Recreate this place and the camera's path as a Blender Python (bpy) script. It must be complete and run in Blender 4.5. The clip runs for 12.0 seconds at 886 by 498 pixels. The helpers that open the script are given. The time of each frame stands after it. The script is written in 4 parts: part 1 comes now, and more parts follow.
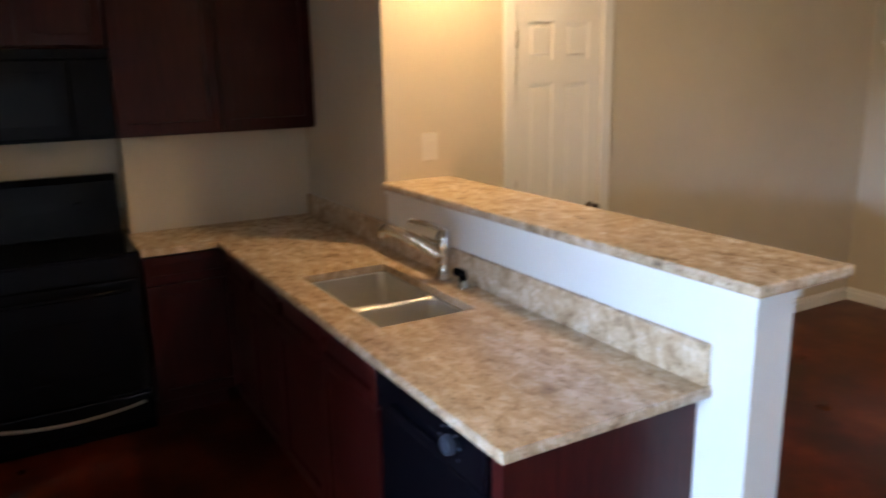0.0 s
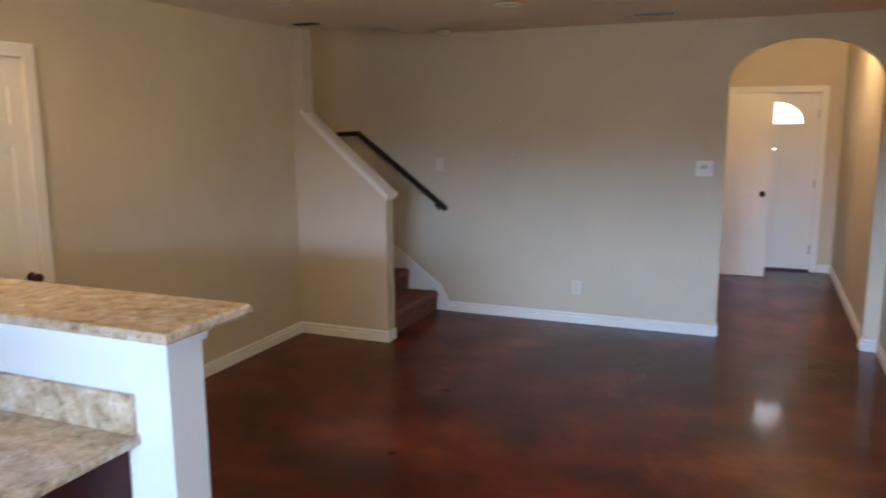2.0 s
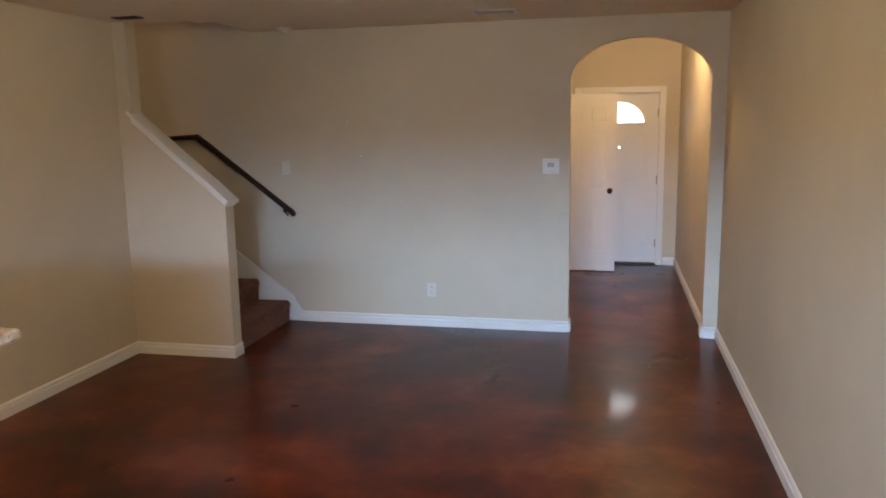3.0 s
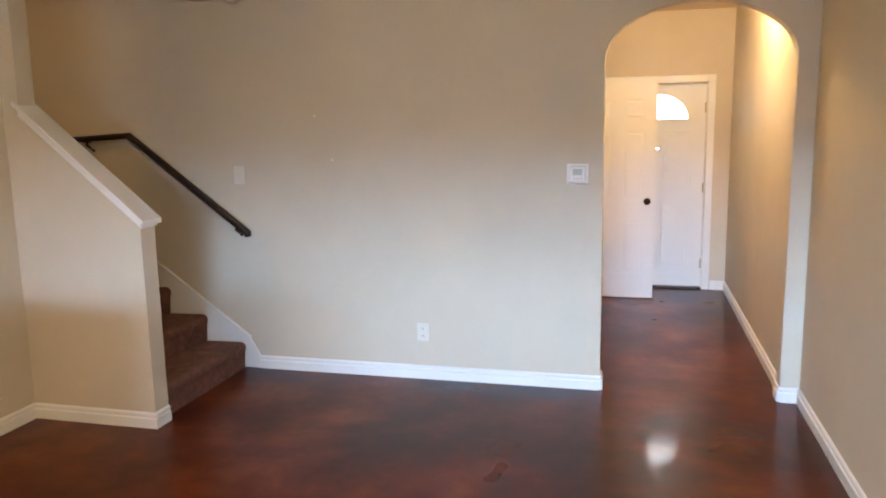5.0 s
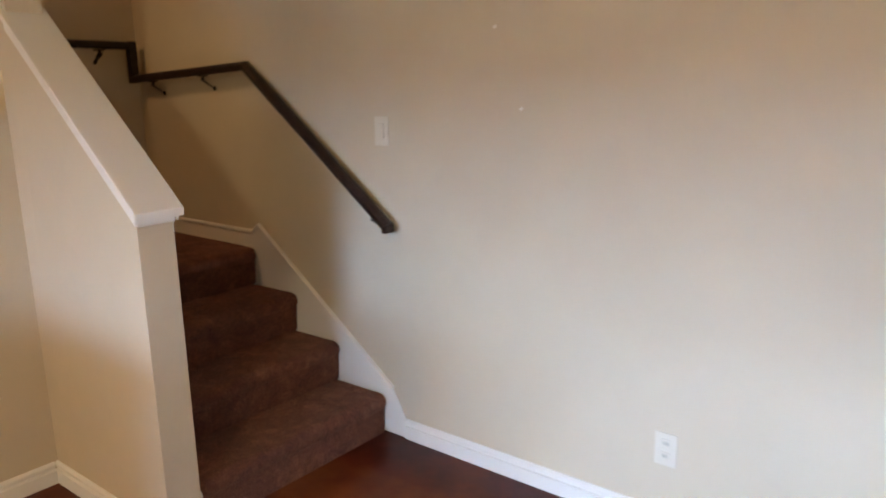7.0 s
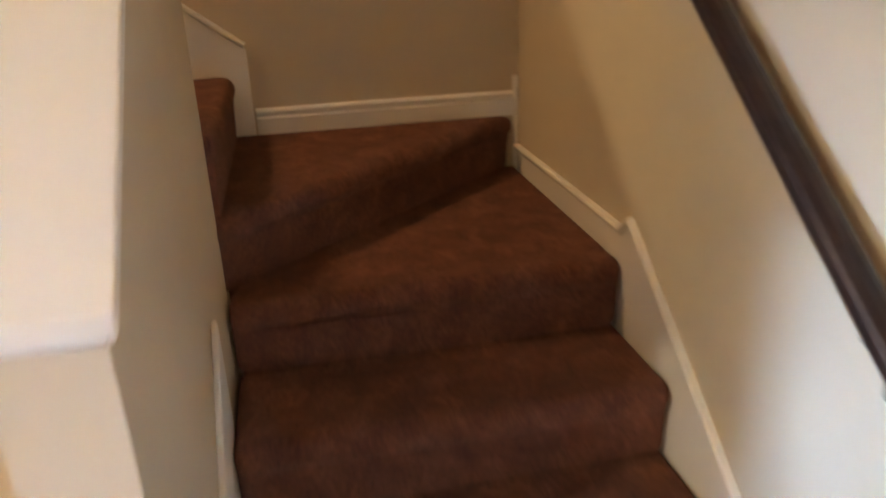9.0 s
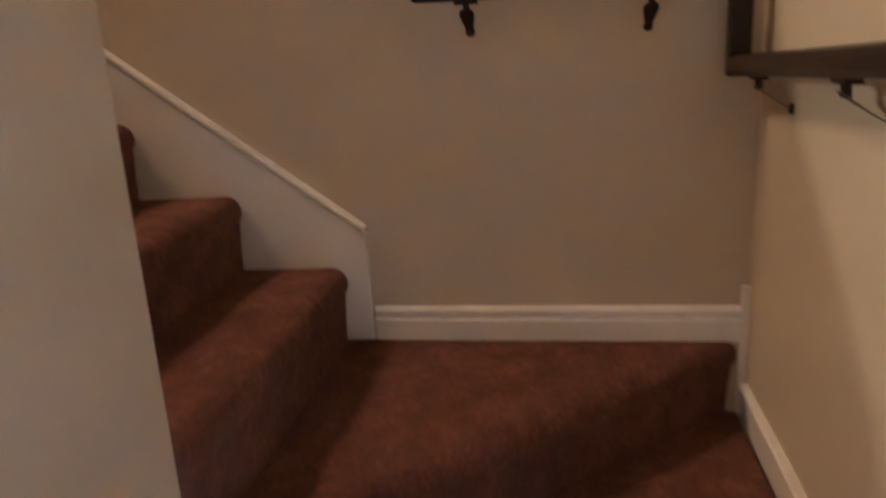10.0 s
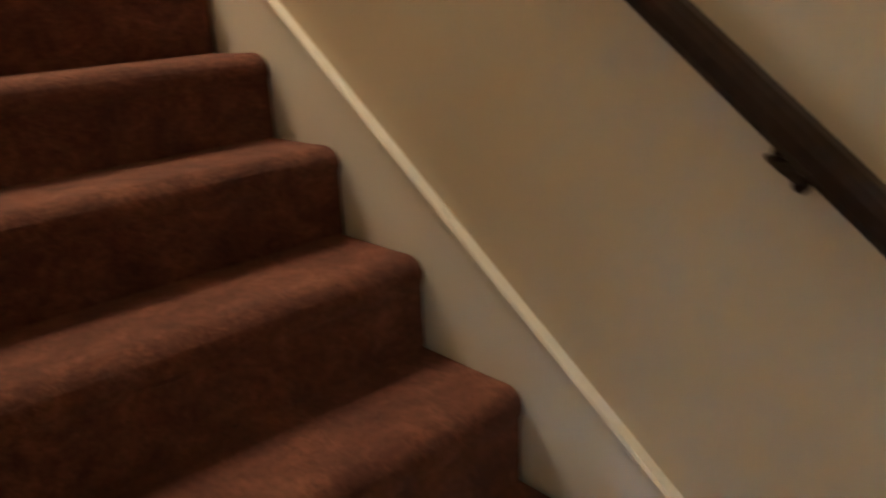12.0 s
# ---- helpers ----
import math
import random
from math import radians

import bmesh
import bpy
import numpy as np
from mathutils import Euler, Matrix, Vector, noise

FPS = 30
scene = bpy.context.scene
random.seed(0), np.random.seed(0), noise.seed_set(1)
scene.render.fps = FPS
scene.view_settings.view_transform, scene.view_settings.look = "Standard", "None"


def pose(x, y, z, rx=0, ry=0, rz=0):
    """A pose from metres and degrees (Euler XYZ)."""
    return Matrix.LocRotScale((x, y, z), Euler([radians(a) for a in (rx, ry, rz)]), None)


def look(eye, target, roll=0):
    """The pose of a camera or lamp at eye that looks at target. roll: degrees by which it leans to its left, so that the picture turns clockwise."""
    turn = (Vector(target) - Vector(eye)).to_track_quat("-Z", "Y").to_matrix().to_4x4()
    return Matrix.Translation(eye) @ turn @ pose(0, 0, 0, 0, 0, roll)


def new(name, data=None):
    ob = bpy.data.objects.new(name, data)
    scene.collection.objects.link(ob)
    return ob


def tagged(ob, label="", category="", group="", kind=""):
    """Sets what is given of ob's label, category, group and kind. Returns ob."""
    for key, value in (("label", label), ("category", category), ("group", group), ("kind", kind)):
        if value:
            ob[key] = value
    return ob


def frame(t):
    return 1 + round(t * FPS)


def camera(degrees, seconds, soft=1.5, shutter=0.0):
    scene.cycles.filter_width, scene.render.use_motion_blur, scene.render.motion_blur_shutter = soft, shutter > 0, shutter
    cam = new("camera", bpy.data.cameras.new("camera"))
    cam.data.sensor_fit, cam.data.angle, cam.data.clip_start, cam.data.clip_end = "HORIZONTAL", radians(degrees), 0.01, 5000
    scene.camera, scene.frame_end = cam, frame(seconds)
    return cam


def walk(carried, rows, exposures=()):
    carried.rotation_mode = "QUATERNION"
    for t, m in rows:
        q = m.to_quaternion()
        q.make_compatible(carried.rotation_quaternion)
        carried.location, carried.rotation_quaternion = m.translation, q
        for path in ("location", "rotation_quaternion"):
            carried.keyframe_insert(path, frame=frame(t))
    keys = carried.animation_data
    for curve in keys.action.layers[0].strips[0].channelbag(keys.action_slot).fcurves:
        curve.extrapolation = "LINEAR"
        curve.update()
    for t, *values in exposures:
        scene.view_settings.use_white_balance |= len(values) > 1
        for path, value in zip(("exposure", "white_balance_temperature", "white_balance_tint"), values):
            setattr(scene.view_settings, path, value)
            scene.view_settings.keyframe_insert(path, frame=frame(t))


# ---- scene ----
cam = camera(60.8, 12.0, 1.8, 0.5)
PATH = [
    (0, (3.184, -6.415, 1.736), (1.497, -5.449, 1.267), -1.1),
    (0.5, (3.176, -6.405, 1.707), (1.685, -5.128, 1.324), -0.2),
    (1, (3.258, -6.419, 1.728), (2.004, -4.902, 1.372), -0.4),
    (1.5, (3.363, -6.448, 1.779), (2.381, -4.743, 1.424), 0.1),
    (2, (3.500, -6.426, 1.777), (2.745, -4.605, 1.439), -0.3),
    (2.5, (3.482, -6.328, 1.717), (2.934, -4.431, 1.398), -0.7),
    (3, (3.594, -6.191, 1.732), (3.162, -4.266, 1.405), -0.9),
    (5, (3.445, -4.722, 1.684), (2.96, -2.808, 1.362), -1.0),
    (5.5, (3.328, -4.162, 1.675), (2.724, -2.284, 1.346), -1.4),
    (6, (3.3, -3.488, 1.672), (2.481, -1.699, 1.316), -2.1),
    (6.5, (3.22, -2.871, 1.647), (2.178, -1.212, 1.249), -2.7),
    (8.5, (1.976, -1.065, 1.481), (0.270, -0.305, 0.765), 1.4),
    (9, (1.575, -0.796, 1.521), (-0.249, -0.446, 0.779), -2.2),
    (9.5, (0.981, -0.760, 1.612), (-0.881, -0.574, 0.906), 0.7),
    (10, (0.743, -0.433, 1.697), (-1.156, -0.752, 1.157), -3.4),
    (10.5, (0.351, -0.290, 1.841), (-1.444, -0.994, 1.308), -5.5),
    (11, (0.215, -0.467, 1.867), (-1.594, -1.217, 1.463), -2.9),
    (11.5, (0.008, -0.535, 2.034), (-1.568, -1.654, 1.523), -3.5),
    (12, (-0.180, -0.658, 2.193), (-1.378, -2.130, 1.562), -4.4),
]
EXPOSURES = [(0, -1.12, 6900, 15), (1, -1.12, 6900, 14), (2, -1.2, 6800, 14), (3, -1.1, 6900, 14), (5, -0.32, 6900, 14), (6, -0.28, 7100, 15), (6.5, -0.28, 7400, 16),
             (8.5, 0.32, 7300, 17), (9, 0.7, 7200, 14), (9.5, 1.2, 6600, 11), (10, 0.88, 5600, 21), (10.5, 0.85, 5500, 17), (12, 1.1, 5100, 2)]
DAY, LANDING, DINING, HALL, LIVING_FILL = 9200.0, 56.0, 165.0, 120.0, 92.0
walk(cam, [(t, look(eye, target, roll)) for t, eye, target, roll in PATH], EXPOSURES)

# ---- light ----
world = bpy.data.worlds.new("world")
scene.world = world
world.use_nodes = True
wn = world.node_tree
sky = wn.nodes.new("ShaderNodeTexSky")
sky.sky_type = "NISHITA"
sky.sun_disc = False
sky.sun_elevation = radians(38)
sky.sun_rotation = radians(60)
wn.links.new(sky.outputs["Color"], wn.nodes["Background"].inputs["Color"])
wn.nodes["Background"].inputs["Strength"].default_value = 0.1


def lamp(name, kind, m, energy, color, **settings):
    data = bpy.data.lights.new(name, kind)
    data.energy = energy
    data.color = color
    if kind == "AREA":
        data.shape = "RECTANGLE"
        data.size, data.size_y = settings["size"]
    elif kind == "SPOT":
        data.shadow_soft_size = 0.06
        data.spot_size = radians(settings["spread"])
        data.spot_blend = 0.6
    else:
        data.shadow_soft_size = settings["radius"]
    ob = new(name, data)
    ob.matrix_world = m
    return ob


# daylight through the patio door behind the start of the walk
lamp("patio_sky", "AREA", look((0.6, -13.0, 2.42), (0.6, 0, 2.42)), DAY, (0.36, 0.60, 1.0), size=(9.4, 0.5))
# lamp over the head of the stairs
lamp("landing_lamp", "AREA", look((-0.60, -3.5, 5.06), (-0.60, -3.3, 0)), LANDING, (1.0, 0.67, 0.35), size=(1.0, 1.1))
# recessed ceiling lamps, with an unseen lamp added to warm the living room
lamp("dining_downlight", "SPOT", look((0.33, -4.62, 2.485), (0.15, -4.05, 0)), DINING, (1.0, 0.68, 0.34), spread=146)
lamp("living_fill", "POINT", pose(2.42, -3.3, 2.34), LIVING_FILL, (1.0, 0.85, 0.54), radius=0.10)
lamp("hall_lamp", "POINT", pose(3.98, 0.95, 2.665), HALL, (1.0, 0.73, 0.40), radius=0.06)

# ---- materials ----


def material(name, color, rough=0.5, metal=0.0):
    m = bpy.data.materials.new(name)
    m.use_nodes = True
    b = m.node_tree.nodes["Principled BSDF"]
    b.inputs["Base Color"].default_value = (*color, 1)
    b.inputs["Roughness"].default_value = rough
    b.inputs["Metallic"].default_value = metal
    return m, m.node_tree, b


def noise_node(nt, scale, detail=4.0, rough=0.55, stretch=(1, 1, 1), distort=0.0):
    tc = nt.nodes.new("ShaderNodeTexCoord")
    mp = nt.nodes.new("ShaderNodeMapping")
    mp.inputs["Location"].default_value = (0.37, 0.71, 0.43)
    mp.inputs["Scale"].default_value = stretch
    n = nt.nodes.new("ShaderNodeTexNoise")
    n.inputs["Scale"].default_value = scale
    n.inputs["Detail"].default_value = detail
    n.inputs["Roughness"].default_value = rough
    n.inputs["Distortion"].default_value = distort
    nt.links.new(tc.outputs["Object"], mp.inputs["Vector"])
    nt.links.new(mp.outputs["Vector"], n.inputs["Vector"])
    return n


def ramp(nt, source, stops):
    r = nt.nodes.new("ShaderNodeValToRGB")
    e = r.color_ramp.elements
    while len(e) < len(stops):
        e.new(0.5)
    for el, (p, c) in zip(e, stops):
        el.position = p
        el.color = (*c, 1)
    nt.links.new(source, r.inputs["Fac"])
    return r


def mix(nt, fac, a, b, mode="MIX"):
    x = nt.nodes.new("ShaderNodeMix")
    x.data_type = "RGBA"
    x.blend_type = mode
    if isinstance(fac, float):
        x.inputs["Factor"].default_value = fac
    else:
        nt.links.new(fac, x.inputs["Factor"])
    for key, v in ((6, a), (7, b)):
        if isinstance(v, tuple):
            x.inputs[key].default_value = (*v, 1)
        else:
            nt.links.new(v, x.inputs[key])
    return x.outputs[2]


def bump(nt, b, source, strength, distance=0.002):
    bp = nt.nodes.new("ShaderNodeBump")
    bp.inputs["Strength"].default_value = strength
    bp.inputs["Distance"].default_value = distance
    nt.links.new(source, bp.inputs["Height"])
    nt.links.new(bp.outputs["Normal"], b.inputs["Normal"])


def painted(name, color, rough, spread=0.06, grain=180.0, strength=0.25):
    """Paint on plaster or wood: faint roller marks, scuffs and orange-peel relief."""
    m, nt, b = material(name, color, rough)
    big = noise_node(nt, 1.6, 5, 0.6)
    lo = tuple(c * (1 - spread) for c in color)
    hi = tuple(min(1, c * (1 + spread)) for c in color)
    r = ramp(nt, big.outputs["Fac"], [(0.3, lo), (0.7, hi)])
    nt.links.new(r.outputs["Color"], b.inputs["Base Color"])
    fine = noise_node(nt, grain, 3, 0.5)
    bump(nt, b, fine.outputs["Fac"], strength)
    return m


WALL = painted("beige wall paint", (0.58, 0.50, 0.38), 0.6, 0.05, 130, 0.3)
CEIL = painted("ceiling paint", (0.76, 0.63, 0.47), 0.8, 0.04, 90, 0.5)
TRIM = painted("white trim paint", (0.78, 0.765, 0.73), 0.35, 0.03, 60, 0.06)
BARWHITE = painted("white bar wall paint", (0.82, 0.81, 0.76), 0.5, 0.03, 130, 0.2)
PLATE = painted("almond plastic", (0.66, 0.61, 0.52), 0.35, 0.02, 40, 0.03)

# acid-stained sealed concrete
FLOOR, nt, b = material("red-brown stained concrete", (0.14, 0.04, 0.02), 0.2)
n1 = noise_node(nt, 1.5, 5, 0.58)
c1 = ramp(nt, n1.outputs["Fac"], [(0.32, (0.026, 0.0046, 0.0025)), (0.44, (0.056, 0.0082, 0.0035)), (0.56, (0.108, 0.018, 0.0064)), (0.69, (0.185, 0.050, 0.0165))])
n2 = noise_node(nt, 4.5, 4, 0.55)
c2 = ramp(nt, n2.outputs["Fac"], [(0.28, (0.56, 0.52, 0.50)), (0.72, (1.0, 1.0, 1.0))])
nt.links.new(mix(nt, 0.85, c1.outputs["Color"], c2.outputs["Color"], "MULTIPLY"), b.inputs["Base Color"])
n3 = noise_node(nt, 1.7, 2, 0.5)
rr = ramp(nt, n3.outputs["Fac"], [(0.3, (0.27, 0.27, 0.27)), (0.7, (0.33, 0.33, 0.33))])
nt.links.new(rr.outputs["Color"], b.inputs["Roughness"])
b.inputs["Specular IOR Level"].default_value = 0.1
b.inputs["Coat Weight"].default_value = 0.21
b.inputs["Coat Roughness"].default_value = 0.085
b.inputs["Coat IOR"].default_value = 1.45

# golden granite
GRANITE, nt, b = material("golden granite", (0.5, 0.33, 0.17), 0.14)
n1 = noise_node(nt, 17, 9, 0.74, (1, 1.35, 1), 0.5)
c1 = ramp(nt, n1.outputs["Fac"], [(0.30, (0.15, 0.10, 0.07)), (0.42, (0.50, 0.36, 0.23)), (0.55, (0.66, 0.52, 0.37)), (0.70, (0.84, 0.78, 0.69))])
n2 = noise_node(nt, 75, 6, 0.7)
c2 = ramp(nt, n2.outputs["Fac"], [(0.33, (0.26, 0.21, 0.19)), (0.43, (1, 1, 1)), (0.62, (1, 1, 1)), (0.75, (1.25, 1.22, 1.18))])
n4 = noise_node(nt, 4.5, 5, 0.62, (1, 2.0, 1), 1.0)
c4 = ramp(nt, n4.outputs["Fac"], [(0.36, (0.80, 0.74, 0.66)), (0.62, (1.1, 1.08, 1.05))])
g = mix(nt, 0.75, c1.outputs["Color"], c2.outputs["Color"], "MULTIPLY")
nt.links.new(mix(nt, 0.7, g, c4.outputs["Color"], "MULTIPLY"), b.inputs["Base Color"])
bump(nt, b, n2.outputs["Fac"], 0.05, 0.001)

# dark cherry cabinets
CHERRY, nt, b = material("dark cherry wood", (0.07, 0.016, 0.010), 0.32)
n1 = noise_node(nt, 9, 6, 0.6, (6, 6, 0.5), 0.6)
c1 = ramp(nt, n1.outputs["Fac"], [(0.3, (0.018, 0.0022, 0.0024)), (0.7, (0.050, 0.0068, 0.0055))])
nt.links.new(c1.outputs["Color"], b.inputs["Base Color"])
b.inputs["Specular IOR Level"].default_value = 0.2
bump(nt, b, n1.outputs["Fac"], 0.06, 0.001)

# cut-pile carpet
CARPET, nt, b = material("brown carpet", (0.13, 0.055, 0.03), 0.95)
b.inputs["Sheen Weight"].default_value = 0.15
b.inputs["Sheen Roughness"].default_value = 0.5
b.inputs["Sheen Tint"].default_value = (0.65, 0.36, 0.22, 1)
n1 = noise_node(nt, 11, 8, 0.75, distort=0.6)
c1 = ramp(nt, n1.outputs["Fac"], [(0.32, (0.070, 0.021, 0.016)), (0.50, (0.130, 0.043, 0.028)), (0.66, (0.21, 0.084, 0.050))])
n2 = noise_node(nt, 85, 5, 0.8)
c2 = ramp(nt, n2.outputs["Fac"], [(0.35, (0.52, 0.49, 0.48)), (0.65, (1.45, 1.4, 1.35))])
nt.links.new(mix(nt, 0.8, c1.outputs["Color"], c2.outputs["Color"], "MULTIPLY"), b.inputs["Base Color"])
bump(nt, b, n2.outputs["Fac"], 0.8, 0.009)

RAILWOOD, nt, b = material("dark espresso stained wood", (0.022, 0.011, 0.009), 0.36)
b.inputs["Specular IOR Level"].default_value = 0.3
n1 = noise_node(nt, 14, 5, 0.6, (1, 4, 4))
nt.links.new(ramp(nt, n1.outputs["Fac"], [(0.3, (0.014, 0.007, 0.006)), (0.7, (0.034, 0.018, 0.013))]).outputs["Color"], b.inputs["Base Color"])
BRONZE = material("oil-rubbed bronze", (0.030, 0.017, 0.012), 0.38, 0.8)[0]

BLACK, nt, b = material("gloss black appliance enamel", (0.0025, 0.0025, 0.004), 0.24)
b.inputs["Specular IOR Level"].default_value = 0.09
bump(nt, b, noise_node(nt, 30, 3).outputs["Fac"], 0.02)
BLACKGLASS, nt, b = material("black oven glass", (0.003, 0.003, 0.005), 0.08)
b.inputs["Specular IOR Level"].default_value = 0.1
GLINT = material("blue-grey control glints", (0.022, 0.027, 0.04), 0.5)[0]
STEEL, nt, b = material("brushed stainless steel", (0.66, 0.65, 0.62), 0.4, 1.0)
n1 = noise_node(nt, 60, 4, 0.6, (8, 0.6, 1))
nt.links.new(ramp(nt, n1.outputs["Fac"], [(0.3, (0.32, 0.32, 0.32)), (0.7, (0.52, 0.52, 0.52))]).outputs["Color"], b.inputs["Roughness"])
CHROME = material("polished chrome", (0.75, 0.75, 0.76), 0.07, 1.0)[0]
BRASS = material("aged brass", (0.32, 0.24, 0.13), 0.4, 0.9)[0]
SLOT = material("dark slot", (0.02, 0.02, 0.02), 0.7)[0]
SUBFLOOR = material("dark bronze threshold", (0.03, 0.022, 0.018), 0.4, 0.5)[0]
LCD = material("pale grey display", (0.46, 0.50, 0.44), 0.2)[0]

GLASS = bpy.data.materials.new("window glass")
GLASS.use_nodes = True
b = GLASS.node_tree.nodes["Principled BSDF"]
b.inputs["Base Color"].default_value = (1, 1, 1, 1)
b.inputs["Roughness"].default_value = 0.02
b.inputs["Transmission Weight"].default_value = 1.0
b.inputs["IOR"].default_value = 1.45


def glowing(name, color, strength):
    m = bpy.data.materials.new(name)
    m.use_nodes = True
    m.node_tree.nodes.remove(m.node_tree.nodes["Principled BSDF"])
    e = m.node_tree.nodes.new("ShaderNodeEmission")
    e.inputs["Color"].default_value = (*color, 1)
    e.inputs["Strength"].default_value = strength
    m.node_tree.links.new(e.outputs["Emission"], m.node_tree.nodes["Material Output"].inputs["Surface"])
    return m


SKYGLOW = glowing("bright overcast daylight", (0.86, 0.95, 1.0), 34.0)
BULB = glowing("warm lamp bulb", (1.0, 0.74, 0.42), 14.0)

# ---- building helpers ----


def box(bm, x0, x1, y0, y1, z0, z1, bevel=0.0, seg=2):
    """A box between two corners, its edges rounded by bevel."""
    vs = [bm.verts.new((x, y, z)) for z in (z0, z1) for y in (y0, y1) for x in (x0, x1)]
    fs = [bm.faces.new([vs[i] for i in f]) for f in ((0, 2, 3, 1), (4, 5, 7, 6), (0, 1, 5, 4), (2, 6, 7, 3), (0, 4, 6, 2), (1, 3, 7, 5))]
    if bevel:
        es = list({e for f in fs for e in f.edges})
        bmesh.ops.bevel(bm, geom=es, offset=bevel, segments=seg, affect="EDGES", profile=0.5)
    return bm


def prism(bm, points, way, bevel=0.0, seg=2):
    """A flat outline of 3D points pushed along a way into a solid."""
    a = [bm.verts.new(p) for p in points]
    c = [bm.verts.new(Vector(p) + Vector(way)) for p in points]
    n = len(a)
    fs = [bm.faces.new(a), bm.faces.new(c[::-1])]
    for i in range(n):
        j = (i + 1) % n
        fs.append(bm.faces.new((a[j], a[i], c[i], c[j])))
    bmesh.ops.recalc_face_normals(bm, faces=fs)
    if bevel:
        es = list({e for f in fs[:2] for e in f.edges})
        bmesh.ops.bevel(bm, geom=es, offset=bevel, segments=seg, affect="EDGES", profile=0.5)
    return bm


def tube(bm, path, section, closed_ends=True):
    """Sweeps a closed section (pairs across, up) along a list of points, with mitred bends."""
    pts = [Vector(p) for p in path]
    rings = []
    up0 = Vector((0, 0, 1))
    for i, p in enumerate(pts):
        d0 = (pts[i] - pts[i - 1]).normalized() if i else None
        d1 = (pts[i + 1] - pts[i]).normalized() if i + 1 < len(pts) else None
        d = ((d0 or d1) + (d1 or d0)).normalized()
        stretch = 1 / max(0.35, d.dot(d0 or d1))
        side = d.cross(up0)
        if side.length < 0.05:
            side = rings_side
        side = side.normalized()
        rings_side = side
        up = side.cross(d).normalized()
        rings.append([bm.verts.new(p + side * u + up * v * (stretch if abs(d.z) > 0.02 else 1)) for u, v in section])
    n = len(section)
    for r, s in zip(rings, rings[1:]):
        for i in range(n):
            j = (i + 1) % n
            bm.faces.new((r[i], r[j], s[j], s[i]))
    if closed_ends:
        bm.faces.new(rings[0][::-1])
        bm.faces.new(rings[-1])
    bmesh.ops.recalc_face_normals(bm, faces=bm.faces)
    return bm


def circle(r, n=16, squash=1.0):
    return [(r * math.cos(2 * math.pi * i / n), squash * r * math.sin(2 * math.pi * i / n)) for i in range(n)]


def lathe(bm, profile, centre, n=24, axis="z"):
    """Turns (radius, height) pairs round an axis through centre."""
    rings = []
    for r, h in profile:
        ring = []
        for i in range(n):
            a = 2 * math.pi * i / n
            u, v = r * math.cos(a), r * math.sin(a)
            p = {"z": (u, v, h), "x": (h, u, v), "y": (u, h, v)}[axis]
            ring.append(bm.verts.new(Vector(p) + Vector(centre)))
        rings.append(ring)
    for r, s in zip(rings, rings[1:]):
        for i in range(n):
            j = (i + 1) % n
            bm.faces.new((r[i], r[j], s[j], s[i]))
    bm.faces.new(rings[0])
    bm.faces.new(rings[-1])
    bmesh.ops.recalc_face_normals(bm, faces=bm.faces)
    return bm


def thing(name, base, label, category, group="", kind=""):
    ob = new(name)
    ob.location = base
    ob.empty_display_size = 0.1
    return tagged(ob, label, category, group, kind)


def origin_of(ob):
    o = Vector((0, 0, 0))
    while ob:
        o += ob.location
        ob = ob.parent
    return o


def part(name, bm, mat, parent, label="", smooth=False, kind=""):
    """Links a bmesh, given in world metres, as one mesh under parent."""
    bmesh.ops.translate(bm, verts=bm.verts, vec=-origin_of(parent))
    me = bpy.data.meshes.new(name)
    bm.to_mesh(me)
    bm.free()
    me.materials.append(mat)
    if smooth:
        for p in me.polygons:
            p.use_smooth = True
    ob = new(name, me)
    ob.parent = parent
    return tagged(ob, label, kind=kind)


def solid(name, bm, mat, label, category, kind="structure", group="", smooth=False):
    """Links a bmesh as one top-level mesh."""
    me = bpy.data.meshes.new(name)
    bm.to_mesh(me)
    bm.free()
    me.materials.append(mat)
    if smooth:
        for p in me.polygons:
            p.use_smooth = True
    return tagged(new(name, me), label, category, group, kind)


def B(*boxes, bevel=0.0, seg=2):
    bm = bmesh.new()
    for c in boxes:
        box(bm, *c, bevel=bevel, seg=seg)
    return bm


# ---- plan, in metres ----
H = 2.50            # ceiling
HH = 2.75           # hall ceiling
TOP = 5.10          # upstairs ceiling
XL, XR = 0.0, 4.44  # living room side walls
YB = -8.90          # back wall
XK = -1.20          # kitchen range wall
YK, YS = -4.89, -4.75   # faces of the bar wall
XE = -1.045         # stair end wall
HW0, HW1, YI = -1.137, -1.010, -1.000   # faces of the stair half wall
RISE = 0.19
XI = -0.16          # stair-side face of the closet wall
NOSE = [0.796, 0.506, 0.223, -0.078]    # first flight nosings, fourth is the winder
RUN2, Y2 = 0.2575, -0.973               # second flight
HX = 4.36           # hall right wall
HL = 2.93           # hall left wall
YD = 3.20           # front door wall

# ---- floor, walls, ceilings ----
bm = bmesh.new()
box(bm, XK - 0.2, XR + 0.2, YB - 0.2, YD + 0.2, -0.12, 0)
solid("floor", bm, FLOOR, "glossy mottled red-brown stained concrete floor", "floor")

# wall beside the closet, runs up beside the stairs
D0, D1, DH = -4.165, -3.590, 2.105
bm = B((XI, XL, YS, D0, 0, TOP), (XI, XL, D1, HW0, 0, TOP), (XI, XL, D0, D1, DH, TOP))
prism(bm, [(XI, HW0, 0), (0.105, HW0, 0), (0.105, HW1, 0), (XI, YI, 0)], (0, 0, TOP))
solid("wall_west", bm, WALL, "beige painted wall with a closet door", "wall")
